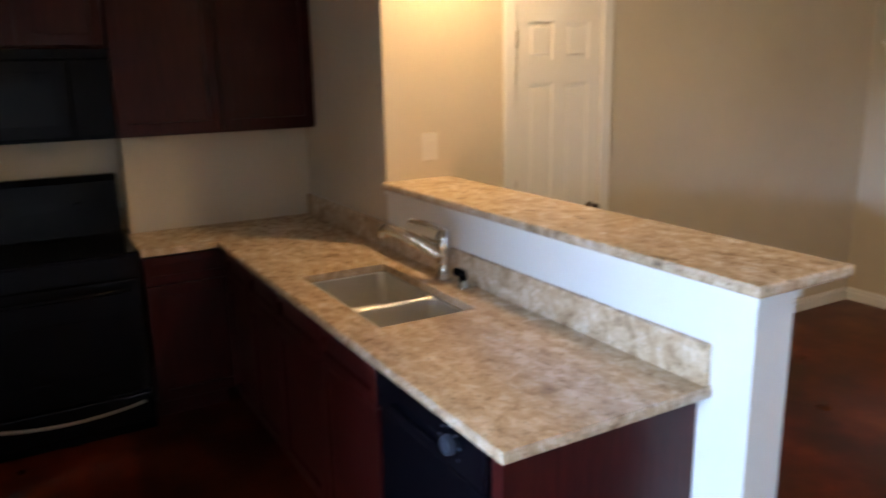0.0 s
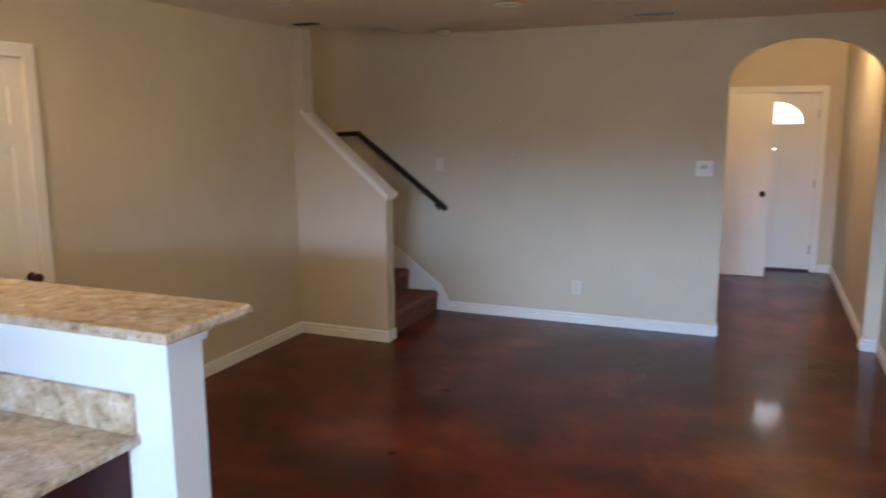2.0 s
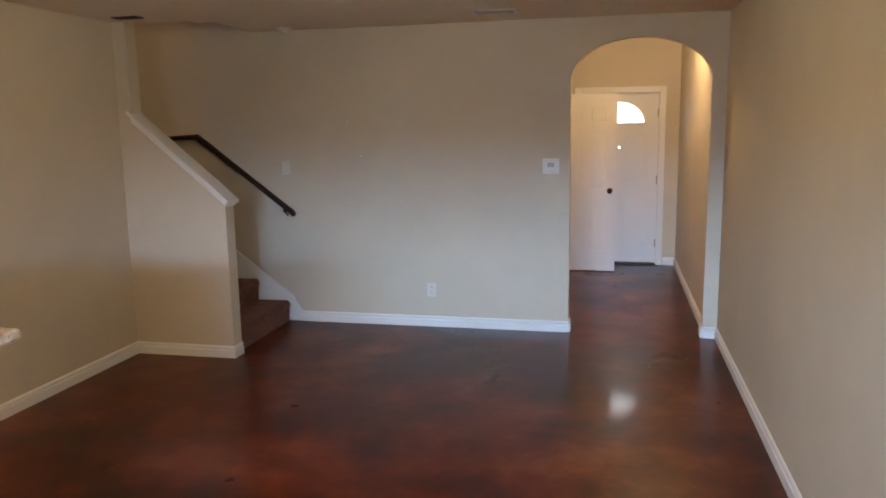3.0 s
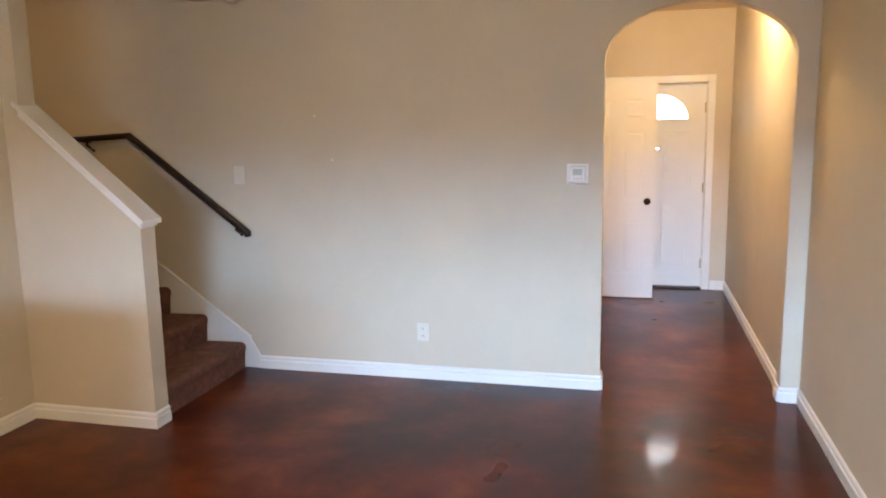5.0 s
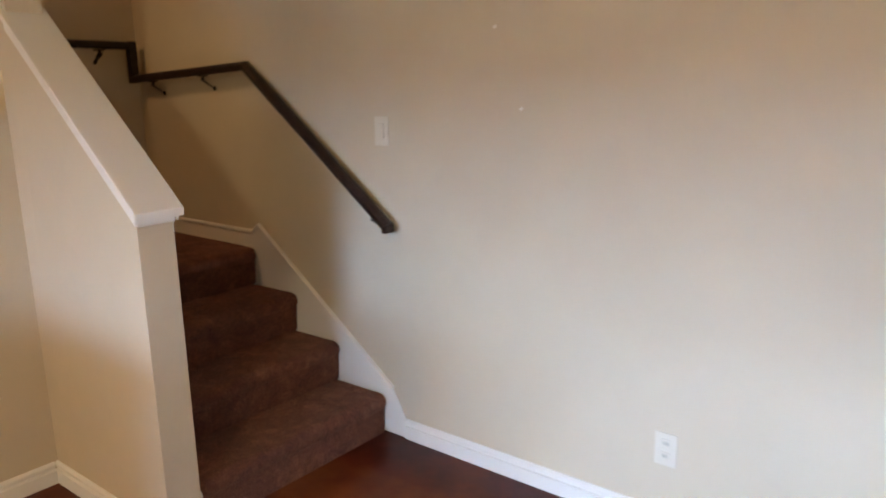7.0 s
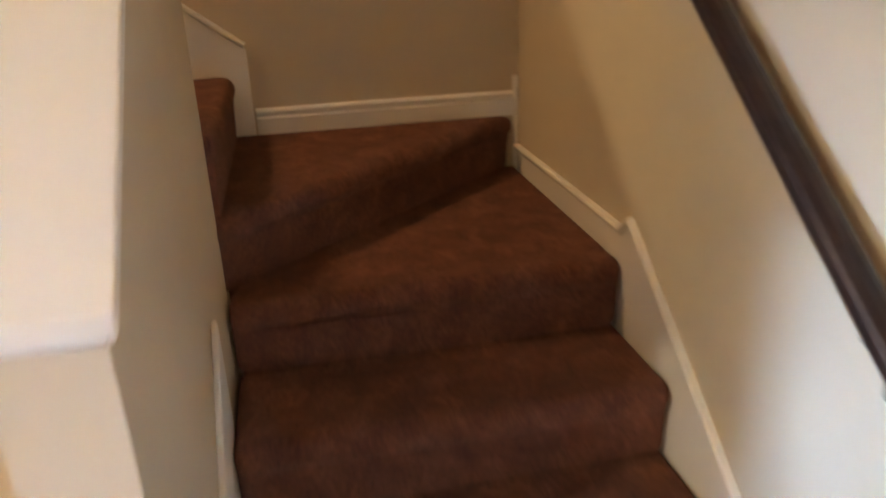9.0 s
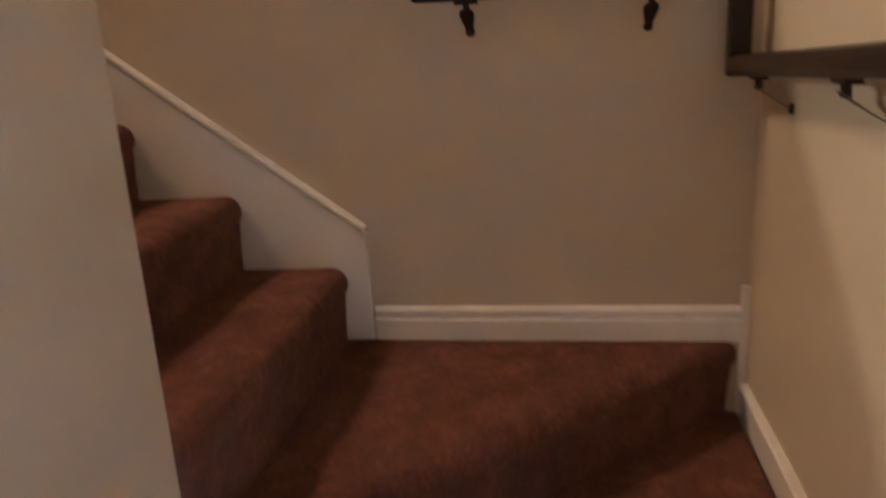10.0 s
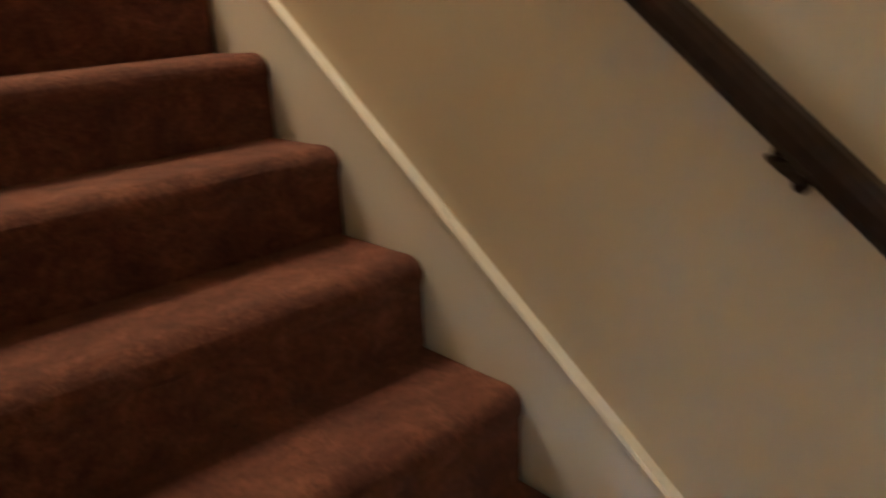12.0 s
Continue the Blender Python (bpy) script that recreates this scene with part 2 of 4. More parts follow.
# far wall with the hall arch
AX0, AX1, ASP, ARI = 3.265, 4.33, 2.05, 0.325
bm = B((XE - 0.15, AX0, 0, 0.12, 0, TOP))
acx, arx = (AX0 + AX1) / 2, (AX1 - AX0) / 2
arc = [(acx - arx * math.cos(math.pi * i / 28), 0, ASP + ARI * math.sin(math.pi * i / 28)) for i in range(29)]
for p, q in zip(arc, arc[1:]):
    prism(bm, [p, q, (q[0], 0, HH + 0.05), (p[0], 0, HH + 0.05)], (0, 0.12, 0))
box(bm, AX1, XR + 0.15, 0, 0.12, 0, HH + 0.05)
solid("wall_north", bm, WALL, "beige painted wall with an arched hall opening", "wall")
solid("wall_east", B((XR, XR + 0.15, YB, 0, 0, H + 0.2)), WALL, "plain beige painted side wall", "wall")
# patio door wall behind
PX0, PX1, PH = 2.15, 4.30, 2.08
solid("wall_south", B((XK - 0.15, PX0, YB - 0.15, YB, 0, H), (PX1, XR + 0.15, YB - 0.15, YB, 0, H), (PX0, PX1, YB - 0.15, YB, PH, H)), WALL,
      "beige wall with a patio door", "wall")
# unseen wall added behind the start to shade the kitchen from the patio door
solid("wall_daylight_block", B((XK - 0.15, 2.0, -7.52, -7.40, 0, H), (1.88, 2.0, YB, -7.52, 0, H)), WALL, "unseen plain beige wall closing the kitchen, added to keep daylight off it", "wall")
solid("wall_kitchen", B((XK - 0.15, XK, YB, YK, 0, H)), WALL, "beige kitchen wall behind the range", "wall")
solid("wall_stub", B((XK - 0.15, XI, YK, YS, 0, H), (XI, XL, YK, YS, 0, TOP)), WALL, "beige wall between kitchen and closet", "wall")
# stairwell
solid("wall_stair_end", B((XE - 0.15, XE, -5.9, 0, 0, TOP)), WALL, "beige painted stairwell wall", "wall")
solid("wall_stair_head", B((XE - 0.15, XI, -5.9, -5.78, 2.5, TOP)), WALL, "beige wall at the head of the stairs", "wall")
solid("wall_upstairs", B((0.56, 0.68, HW0, 0, H + 0.16, TOP), (0.105, 0.56, HW0, HW1, H + 0.16, TOP), (XI, -0.04, -5.9, YS, 2.75, TOP)), WALL, "beige wall around the upstairs stairwell", "wall")
solid("floor_upstairs", B((XE, XI, -5.78, Y2 - 9.6 * RUN2, 2.86, 3.04)), CARPET, "brown carpet on the upstairs landing", "floor")
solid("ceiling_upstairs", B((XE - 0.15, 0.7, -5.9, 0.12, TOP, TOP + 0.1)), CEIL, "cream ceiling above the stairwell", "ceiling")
# hall
solid("wall_hall_east", B((HX, HX + 0.25, 0.12, YD, 0, HH)), WALL, "beige hall wall washed by a downlight", "wall")
solid("wall_hall_west", B((HL - 0.12, HL, 0.12, 1.93, 0, HH), (HL - 0.12, HL, 2.66, YD, 0, HH), (HL - 0.12, HL, 1.93, 2.66, 2.06, HH)), WALL, "beige hall wall with a closet opening", "wall")
solid("wall_hall_closet", B((HL - 0.9, HL - 0.82, 1.8, 2.8, 0, HH), (HL - 0.82, HL - 0.12, 1.8, 1.88, 0, HH), (HL - 0.82, HL - 0.12, 2.72, 2.8, 0, HH)), WALL, "closet walls off the hall", "wall")
FX0, FX1, FH = 3.22, 4.13, 2.055
solid("wall_front", B((HL - 0.12, FX0, YD, YD + 0.15, 0, HH), (FX1, HX + 0.25, YD, YD + 0.15, 0, HH), (FX0, FX1, YD, YD + 0.15, FH, HH)), WALL, "beige wall around the front door", "wall")
# ceilings: main room, band beside the far wall, hall
EDGE = -0.90
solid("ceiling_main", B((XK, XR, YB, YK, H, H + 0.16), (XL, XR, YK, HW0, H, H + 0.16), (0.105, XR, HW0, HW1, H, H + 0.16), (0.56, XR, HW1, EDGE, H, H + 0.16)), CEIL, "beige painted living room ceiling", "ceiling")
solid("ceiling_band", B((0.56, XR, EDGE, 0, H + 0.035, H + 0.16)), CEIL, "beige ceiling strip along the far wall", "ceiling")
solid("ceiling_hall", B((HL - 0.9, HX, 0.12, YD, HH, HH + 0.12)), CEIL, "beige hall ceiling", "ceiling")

# ---- baseboards and skirts ----


def baseboard(x0, x1, y0, y1, side, z=0.0, h=0.092):
    """A baseboard with a stepped top: side names the wall face it leans on."""
    bm = bmesh.new()
    t = 0.016
    PROFILE = [(0, 0), (t, 0), (t, h * 0.62), (t * 0.45, h * 0.67), (t * 0.40, h * 0.74), (t * 0.85, h * 0.79), (t * 0.85, h * 0.90), (t * 0.4, h), (0, h)]
    if side in "NS":
        s = -1 if side == "N" else 1
        prof = PROFILE
        prism(bm, [(x0, y0 + s * u, z + v) for u, v in prof], (x1 - x0, 0, 0))
    else:
        s = -1 if side == "E" else 1
        prof = PROFILE
        prism(bm, [(x0 + s * u, y0, z + v) for u, v in prof], (0, y1 - y0, 0))
    return solid("baseboard", bm, TRIM, "white painted wooden baseboard", "baseboard")


baseboard(0.90, AX0, 0, 0, "N")
baseboard(AX1, XR, 0, 0, "N")
baseboard(XR, XR, YB, -0.016, "E")
baseboard(XL, XL, D1 + 0.07, HW0 - 0.016, "W")
baseboard(XL, XL, YS + 0.02, D0 - 0.07, "W")
baseboard(XL, 0.838, HW0, HW0, "N")
baseboard(0.822, 0.822, HW0, HW1, "W")
baseboard(AX0, AX0, 0.0, 0.12, "W")
baseboard(AX1, AX1, 0.0, 0.12, "E")
baseboard(HX, HX, 0.12, YD - 0.016, "E")
baseboard(FX1 + 0.085, HX, YD, YD, "N")
baseboard(HL, FX0 - 0.085, YD, YD, "N")
baseboard(HL, HL, 0.12, 1.86, "W")
baseboard(0.0, 2.03, YS, YS, "S")
baseboard(XE, XE, Y2 + 0.055, -0.02, "W", 5 * RISE, 0.088)


def skirt(points, way, axis_label):
    bm = bmesh.new()
    prism(bm, points, way, 0.003, 1)
    return solid("stair_skirt", bm, TRIM, axis_label, "trim")


def bead(path):
    bm = bmesh.new()
    tube(bm, path, [(-0.007, -0.009), (0.010, -0.009), (0.010, 0.011), (-0.008, 0.009), (-0.012, 0.004), (-0.011, -0.004)])
    return solid("skirt_bead", bm, TRIM, "thin white cap moulding on the stair skirt", "trim")


# far wall skirt beside the first flight and the winder
k0 = 0.115
sx, sz = NOSE[3] + 0.02, 4 * RISE + k0
sl0 = 4 * RISE + 0.075
tops = [(NOSE[0] + 0.10, 0.10), (NOSE[0] + 0.03, RISE + 0.03), (sx, sz), (sx - 0.05, sl0), (XE + 0.018, sl0)]
skirt([(NOSE[0] + 0.10, 0, 0)] + [(x, 0, z) for x, z in tops] + [(XE + 0.018, 0, 3.4 * RISE), (NOSE[2], 0, 0)], (0, -0.009, 0), "white painted stair skirt board along the wall")
bead([(NOSE[0] + 0.03, -0.008, RISE + 0.03), (sx, -0.008, sz), (sx - 0.05, -0.008, sl0), (XE + 0.02, -0.008, sl0)])
# upright end piece in the corner, then the second flight
solid("corner_block", B((XE, XE + 0.02, -0.02, 0, 4 * RISE, 5 * RISE + 0.14), bevel=0.003), TRIM, "white upright trim block in the stair corner", "trim")
zz = lambda y: 1.250 + 0.740 * (-0.945 - y)
ye = Y2 - 9.4 * RUN2
skirt([(XE, -0.925, 5 * RISE), (XE, -0.925, 1.236), (XE, -0.945, 1.250), (XE, ye, zz(ye)), (XE, ye, zz(ye) - 0.42), (XE, -1.3, 5 * RISE)], (0.018, 0, 0), "white painted stair skirt board along the end wall")
bead([(XE + 0.012, -0.93, 1.246), (XE + 0.012, ye, zz(ye))])
# half wall side skirt
skirt([(0.815, HW1, 0), (0.815, HW1, 0.16), (0.105, HW1, 4 * RISE + 0.06), (0.105, HW1, 3 * RISE), (0.3, HW1, 0)], (0, 0.014, 0), "white painted stair skirt on the half wall")

# ---- stairs ----
stairs = thing("staircase", (0.4, -0.5, 0), "brown carpeted staircase with winder steps turning upstairs", "staircase")


def tread_profile(x0, x1, z, rise=RISE, r=0.042):
    """Riser, padded round nosing and tread, as (run, height) pairs; run falls as the stair climbs."""
    pts = [(x0 - 0.016, z - rise), (x0 - 0.013, z - rise * 0.62)]
    for i in range(9):
        a = radians(-38 + 128 * i / 8)
        pts.append((x0 - r + r * math.cos(a), z - r + r * math.sin(a)))
    pts += [(x0 - 0.10, z - 0.002), (x1 - 0.04, z - 0.004), (x1 - 0.04, z - rise)]
    return pts


ends = NOSE[1:] + [None]
for i in range(3):
    prof = tread_profile(NOSE[i], ends[i], RISE * (i + 1))
    bm = bmesh.new()
    prism(bm, [(u, HW1 + 0.014, v) for u, v in prof], (0, -HW1 - 0.022, 0), 0.026, 4)
    part("step", bm, CARPET, stairs, smooth=False)
# lower winder: straight nosing, tread out to the corner
z4 = 4 * RISE
bm = bmesh.new()
prism(bm, [(u, HW1 + 0.014, v) for u, v in tread_profile(NOSE[3], NOSE[3] - 0.08, z4)], (0, -HW1 - 0.022, 0), 0.026, 4)
prism(bm, [(NOSE[3] - 0.1, HW1 + 0.014, z4 - 0.003), (NOSE[3] - 0.1, -0.02, z4 - 0.003), (XE + 0.0, -0.02, z4 - 0.003), (XE + 0.0, -0.2, z4 - 0.003), (-0.25, HW1 + 0.014, z4 - 0.003)], (0, 0, -RISE))
part("winder_step", bm, CARPET, stairs, "brown carpeted lower winder step")
# upper winder: diagonal riser from the wall corner to the room corner
z5 = 5 * RISE
a, c = Vector((XI + 0.012, YI - 0.004, 0)), Vector((XE + 0.004, -0.024, 0))
along = (c - a).normalized()
out = Vector((along.y, -along.x, 0))
if out.y < 0:
    out = -out
bm = bmesh.new()
sect = tread_profile(0.0, -0.12, z5)
prism(bm, [tuple(a + out * u + Vector((0, 0, v))) for u, v in sect], tuple(c - a))
prism(bm, [tuple(a - out * 0.1 + Vector((0, 0, z5 - 0.003))), tuple(c - out * 0.1 + Vector((0, 0, z5 - 0.003))), (XE, -0.10, z5 - 0.003), (XE, Y2 - 0.05, z5 - 0.003), (XI, Y2 - 0.05, z5 - 0.003)], (0, 0, -RISE))
part("winder_step", bm, CARPET, stairs, "brown carpeted upper winder step")
for k in range(10):
    y0 = Y2 - RUN2 * k
    prof = tread_profile(y0, y0 - RUN2, RISE * (6 + k) + 0.016, RISE + 0.016)
    bm = bmesh.new()
    prism(bm, [(XE + 0.018, u, v) for u, v in prof], (XI - XE - 0.018, 0, 0), 0.030, 5)
    part("step", bm, CARPET, stairs)

# ---- half wall with its cap ----
half = thing("half_wall", (0.5, -1.055, 0), "beige stair half wall with a white sloping cap", "half wall", kind="structure")
CZ0, CZ1, CX0, CX1 = 1.812, 1.203, 0.105, 0.822
bm = bmesh.new()
prism(bm, [(CX0, HW0, 0), (CX1, HW0, 0), (CX1, HW0, CZ1), (CX0, HW0, CZ0)], (0, HW1 - HW0, 0))
part("wall_body", bm, WALL, half, "beige painted drywall body")
sl = (CZ0 - CZ1) / (CX1 - CX0)
bm = bmesh.new()
prism(bm, [(CX0 - 0.03, HW0 - 0.022, CZ0 + 0.03 * sl), (CX1 + 0.035, HW0 - 0.022, CZ1 - 0.035 * sl), (CX1 + 0.035, HW0 - 0.022, CZ1 - 0.035 * sl + 0.026), (CX0 - 0.03, HW0 - 0.022, CZ0 + 0.03 * sl + 0.026)], (0, HW1 - HW0 + 0.044, 0), 0.004, 2)
part("cap_board", bm, TRIM, half, "white painted sloping cap board")
for y in (HW0, HW1):
    s = -1 if y == HW0 else 1
    bm = bmesh.new()
    prism(bm, [(CX0, y, CZ0 - 0.034), (CX1 + 0.014, y, CZ1 - 0.034 - 0.014 * sl), (CX1 + 0.014, y, CZ1 - 0.014 * sl), (CX0, y, CZ0)], (0, s * 0.014, 0), 0.004, 2)
    part("cap_moulding", bm, TRIM, half)
part("end_moulding", B((CX1, CX1 + 0.014, HW0, HW1, CZ1 - 0.05, CZ1 - 0.014), bevel=0.004), TRIM, half)

# ---- handrail ----
rail = thing("handrail", (0, -0.04, 1.3), "dark espresso wooden handrail on wall brackets", "handrail")
sec = [(-0.018, -0.022), (0.018, -0.022), (0.025, -0.011), (0.026, 0.005), (0.021, 0.015), (0.008, 0.020), (-0.008, 0.020), (-0.021, 0.015), (-0.026, 0.005), (-0.025, -0.011)]
RZ1, RZC, RZ2, RX, RY = 1.655, 1.605, 1.782, XE + 0.060, -0.064
def rail_part(name, path, label=""):
    bm = bmesh.new()
    tube(bm, path, sec)
    bmesh.ops.bevel(bm, geom=[e for e in bm.edges if e.is_boundary], offset=0.002, affect="EDGES")
    return part(name, bm, RAILWOOD, rail, label)
rail_part("lower_rail", [(0.885, RY, 0.982), (0.005, RY, RZ1), (XE + 0.078, RY, RZC)], "sloping rail over the first flight")
part("rail_riser", B((XE + 0.038, XE + 0.082, RY - 0.022, RY + 0.022, RZC - 0.024, RZ2 + 0.021), bevel=0.004), RAILWOOD, rail)
rail_part("upper_rail", [(RX, RY - 0.02, RZ2), (RX, -0.745, RZ2 + 0.012), (RX, -3.2, RZ2 + 0.012 + (3.2 - 0.745) * 0.818)], "sloping rail over the second flight")
part("end_cap", B((0.868, 0.896, RY - 0.028, RY + 0.028, 0.954, 0.992), bevel=0.008), RAILWOOD, rail)


def bracket(p, wall, slope=0.0):
    """A wall bracket: saddle plate and neck under the rail, then a tapering arm down and back to a small rose on the wall."""
    bm = bmesh.new()
    x, y, z = p
    d = 0.026
    back = Vector((0, 1, 0)) if wall == "N" else Vector((-1, 0, 0))
    gap = -y if wall == "N" else x - XE
    run = Vector((1, 0, 0)) if wall == "N" else Vector((0, 1, 0))
    top = Vector(p)
    flat = [(-0.012, -0.004), (0.012, -0.004), (0.012, 0.004), (-0.012, 0.004)]
    tube(bm, [top - run * d + Vector((0, 0, -0.026 + d * slope)), top + run * d + Vector((0, 0, -0.026 - d * slope))], flat)
    lathe(bm, [(0.0, -0.048), (0.008, -0.048), (0.007, -0.034), (0.009, -0.024), (0.0, -0.024)], p, 12)
    spine = [(0.0, -0.044, 0.004), (0.0, -0.048, 0.016), (gap * 0.14, -0.054, 0.0165), (gap * 0.45, -0.068, 0.0125), (gap * 0.75, -0.080, 0.0090), (gap - 0.004, -0.088, 0.0075)]
    rings = []
    for out_by, drop, r in spine:
        c = top + back * out_by + Vector((0, 0, drop))
        rings.append([bm.verts.new(c + run * (r * math.cos(a)) + (Vector((0, 0, 1)) * 0.6 - back * 0.8) * (r * math.sin(a))) for a in [2 * math.pi * i / 14 for i in range(14)]])
    for ra, rb in zip(rings, rings[1:]):
        for i in range(14):
            bm.faces.new((ra[i], ra[(i + 1) % 14], rb[(i + 1) % 14], rb[i]))
    bm.faces.new(rings[0][::-1])
    bm.faces.new(rings[-1])
    rose = tuple(top + back * gap + Vector((0, 0, -0.088)))
    s = -1 if wall == "N" else 1
    lathe(bm, [(0.0, 0.0), (0.011, 0.0), (0.011, s * 0.003), (0.009, s * 0.006), (0.0, s * 0.007)], rose, 16, "y" if wall == "N" else "x")
    bmesh.ops.recalc_face_normals(bm, faces=bm.faces)
    part("bracket", bm, BRONZE, rail, "dark bronze rail bracket")


bracket((-0.80, RY, RZC + 0.010), "N")
bracket((-0.34, RY, RZC + 0.033), "N")
bracket((0.80, RY, 1.047), "N", 0.765)
bracket((RX, -0.245, RZ2), "E")
bracket((RX, -0.640, RZ2 + 0.010), "E")
bracket((RX, -1.050, RZ2 + 0.012 + 0.305 * 0.818), "E", 0.81)
bracket((RX, -2.05, RZ2 + 0.012 + 1.305 * 0.818), "E", 0.81)

# ---- doors ----


def panel_door(name, label, w, h, t, x_axis, y_axis, at, mat, category="door", group=""):
    """A six-panel moulded door: stiles, rails and raised fields. x_axis: along the width, y_axis: out of its face."""
    base = Vector(at)
    th = thing(name, at, label, category, group, "structure")
    m = Matrix((Vector(x_axis), Vector(y_axis), Vector((0, 0, 1)))).transposed()

    def put(bm, pname, mt=mat, lab="", parent=th, smooth=False):
        for v in bm.verts:
            v.co = m @ v.co + base
        bmesh.ops.recalc_face_normals(bm, faces=bm.faces)
        return part(pname, bm, mt, parent, lab, smooth)

    rows = [(0.235, 0.745), (0.945, 1.590), (1.705, 1.885)]
    k = h / 2.03
    st, mid = 0.105 * w / 0.7, 0.10 * w / 0.7
    cols = [(st, (w - mid) / 2), ((w + mid) / 2, w - st)]
    bm = B((0, w, -t + 0.009, -0.009, 0, h))
    for f0, f1 in ((-0.010, 0.0), (-t, -t + 0.010)):
        for x0, x1 in ((0, st), (cols[0][1], cols[1][0]), (w - st, w)):
            box(bm, x0, x1, f0, f1, 0, h)
        zs = [0] + [v * k for r in rows for v in r] + [h]
        for z0, z1 in zip(zs[::2], zs[1::2]):
            for x0, x1 in cols:
                box(bm, x0, x1, f0, f1, z0, z1)
    put(bm, "door_slab", lab="white moulded slab")
    for x0, x1 in cols:
        for z0, z1 in rows:
            bm = bmesh.new()
            for f in (-0.0105, -t + 0.0025):
                box(bm, x0 + 0.022, x1 - 0.022, f, f + 0.008, z0 * k + 0.022, z1 * k - 0.022, bevel=0.006, seg=2)
            put(bm, "door_panel")
    return th, put


def casing(parent, boxes, mat=TRIM):
    for c in boxes:
        part("door_casing", B(c, bevel=0.005), mat, parent)


# closet door under the stairs
w = D1 - D0
cd, put = panel_door("door_1", "white six-panel closet door, shut", w - 0.012, DH - 0.012, 0.035, (0, 1, 0), (1, 0, 0), (-0.003, D0 + 0.006, 0.006), TRIM)
casing(cd, [(0, 0.017, D0 - 0.066, D0 + 0.006, 0, DH + 0.066), (0, 0.017, D1 - 0.006, D1 + 0.066, 0, DH + 0.066), (0, 0.017, D0 + 0.006, D1 - 0.006, DH - 0.006, DH + 0.066)])
part("door_stop", B((-0.13, -0.040, D0, D0 + 0.012, 0, DH), (-0.13, -0.040, D1 - 0.012, D1, 0, DH), (-0.13, -0.040, D0, D1, DH - 0.012, DH)), TRIM, cd)
for z in (0.25, 1.11, 1.86):
    part("hinge", B((-0.006, 0.012, D0 - 0.014, D0 + 0.014, z - 0.045, z + 0.045), bevel=0.003), BRASS, cd, "dull brass hinge")
bm = bmesh.new()
lathe(bm, [(0.0, 0.0), (0.030, 0.0), (0.030, 0.006), (0.012, 0.012), (0.011, 0.034), (0.024, 0.044), (0.028, 0.058), (0.022, 0.068), (0.0, 0.072)], (-0.003, D1 - 0.062, 0.965), 20, "x")
part("door_knob", bm, BRONZE, cd, "dark bronze knob", True)

# hall closet door, standing open across the hall
AY = 2.655
ad, put = panel_door("door_2", "white six-panel hall closet door, standing open", 0.70, 2.03, 0.035, (1, 0, 0), (0, -1, 0), (HL + 0.015, AY, 0.012), TRIM)
bm = bmesh.new()
lathe(bm, [(0.0, 0.0), (0.032, 0.0), (0.032, -0.006), (0.012, -0.012), (0.011, -0.036), (0.025, -0.046), (0.029, -0.060), (0.022, -0.070), (0.0, -0.074)], (HL + 0.645, AY, 0.945), 20, "y")
part("door_knob", bm, BRONZE, ad, "dark bronze knob", True)
for z in (0.25, 1.02, 1.82):
    part("hinge", B((HL - 0.002, HL + 0.016, AY - 0.008, AY + 0.012, z - 0.045, z + 0.045), bevel=0.003), BRASS, ad)

# front door with a half-round light
fd = thing("door_3", (FX0, YD, 0), "white front door with a half-round glazed light, shut", "door", kind="structure")
fcx, fr, fz = (FX0 + FX1) / 2, 0.295, 1.700
FT = (YD + 0.035, YD + 0.08)
bm = B((FX0 + 0.006, FX1 - 0.006, FT[0], FT[1], 0.02, fz))
arc = [(fcx - fr * math.cos(math.pi * i / 24), FT[0], fz + 0.9 * fr * math.sin(math.pi * i / 24)) for i in range(25)]
for p, q in zip(arc, arc[1:]):
    prism(bm, [p, q, (q[0], FT[0], FH - 0.006), (p[0], FT[0], FH - 0.006)], (0, FT[1] - FT[0], 0))
box(bm, FX0 + 0.006, fcx - fr, FT[0], FT[1], fz, FH - 0.006)
box(bm, fcx + fr, FX1 - 0.006, FT[0], FT[1], fz, FH - 0.006)
part("door_slab", bm, TRIM, fd)
for x0, x1 in ((FX0 + 0.13, fcx - 0.06), (fcx + 0.06, FX1 - 0.13)):
    for z0, z1 in ((0.24, 0.84), (1.02, 1.58)):
        bm = bmesh.new()
        box(bm, x0, x1, FT[0] - 0.006, FT[0] + 0.002, z0, z1, bevel=0.004)
        box(bm, x0 + 0.03, x1 - 0.03, FT[0] - 0.011, FT[0], z0 + 0.03, z1 - 0.03, bevel=0.004)
        part("door_panel", bm, TRIM, fd)
bm = bmesh.new()
tube(bm, [(p[0], FT[0] - 0.004, p[2]) for p in arc], [(-0.012, -0.012), (0.012, -0.012), (0.012, 0.012), (-0.012, 0.012)])
box(bm, fcx - fr - 0.012, fcx + fr + 0.012, FT[0] - 0.014, FT[0] + 0.006, fz - 0.014, fz + 0.012, bevel=0.003)
part("light_frame", bm, TRIM, fd, "white half-round glazing frame")
bm = bmesh.new()
prism(bm, [(p[0], FT[0] + 0.018, p[2]) for p in arc], (0, 0.006, 0))
pane = part("pane", bm, GLASS, fd, "clear half-round pane")
pane.visible_shadow = False
casing(fd, [(FX0 - 0.075, FX0 - 0.003, YD - 0.018, YD, 0, FH + 0.078), (FX1 + 0.003, FX1 + 0.075, YD - 0.018, YD, 0, FH + 0.078), (FX0 - 0.003, FX1 + 0.003, YD - 0.018, YD, FH + 0.006, FH + 0.078)])
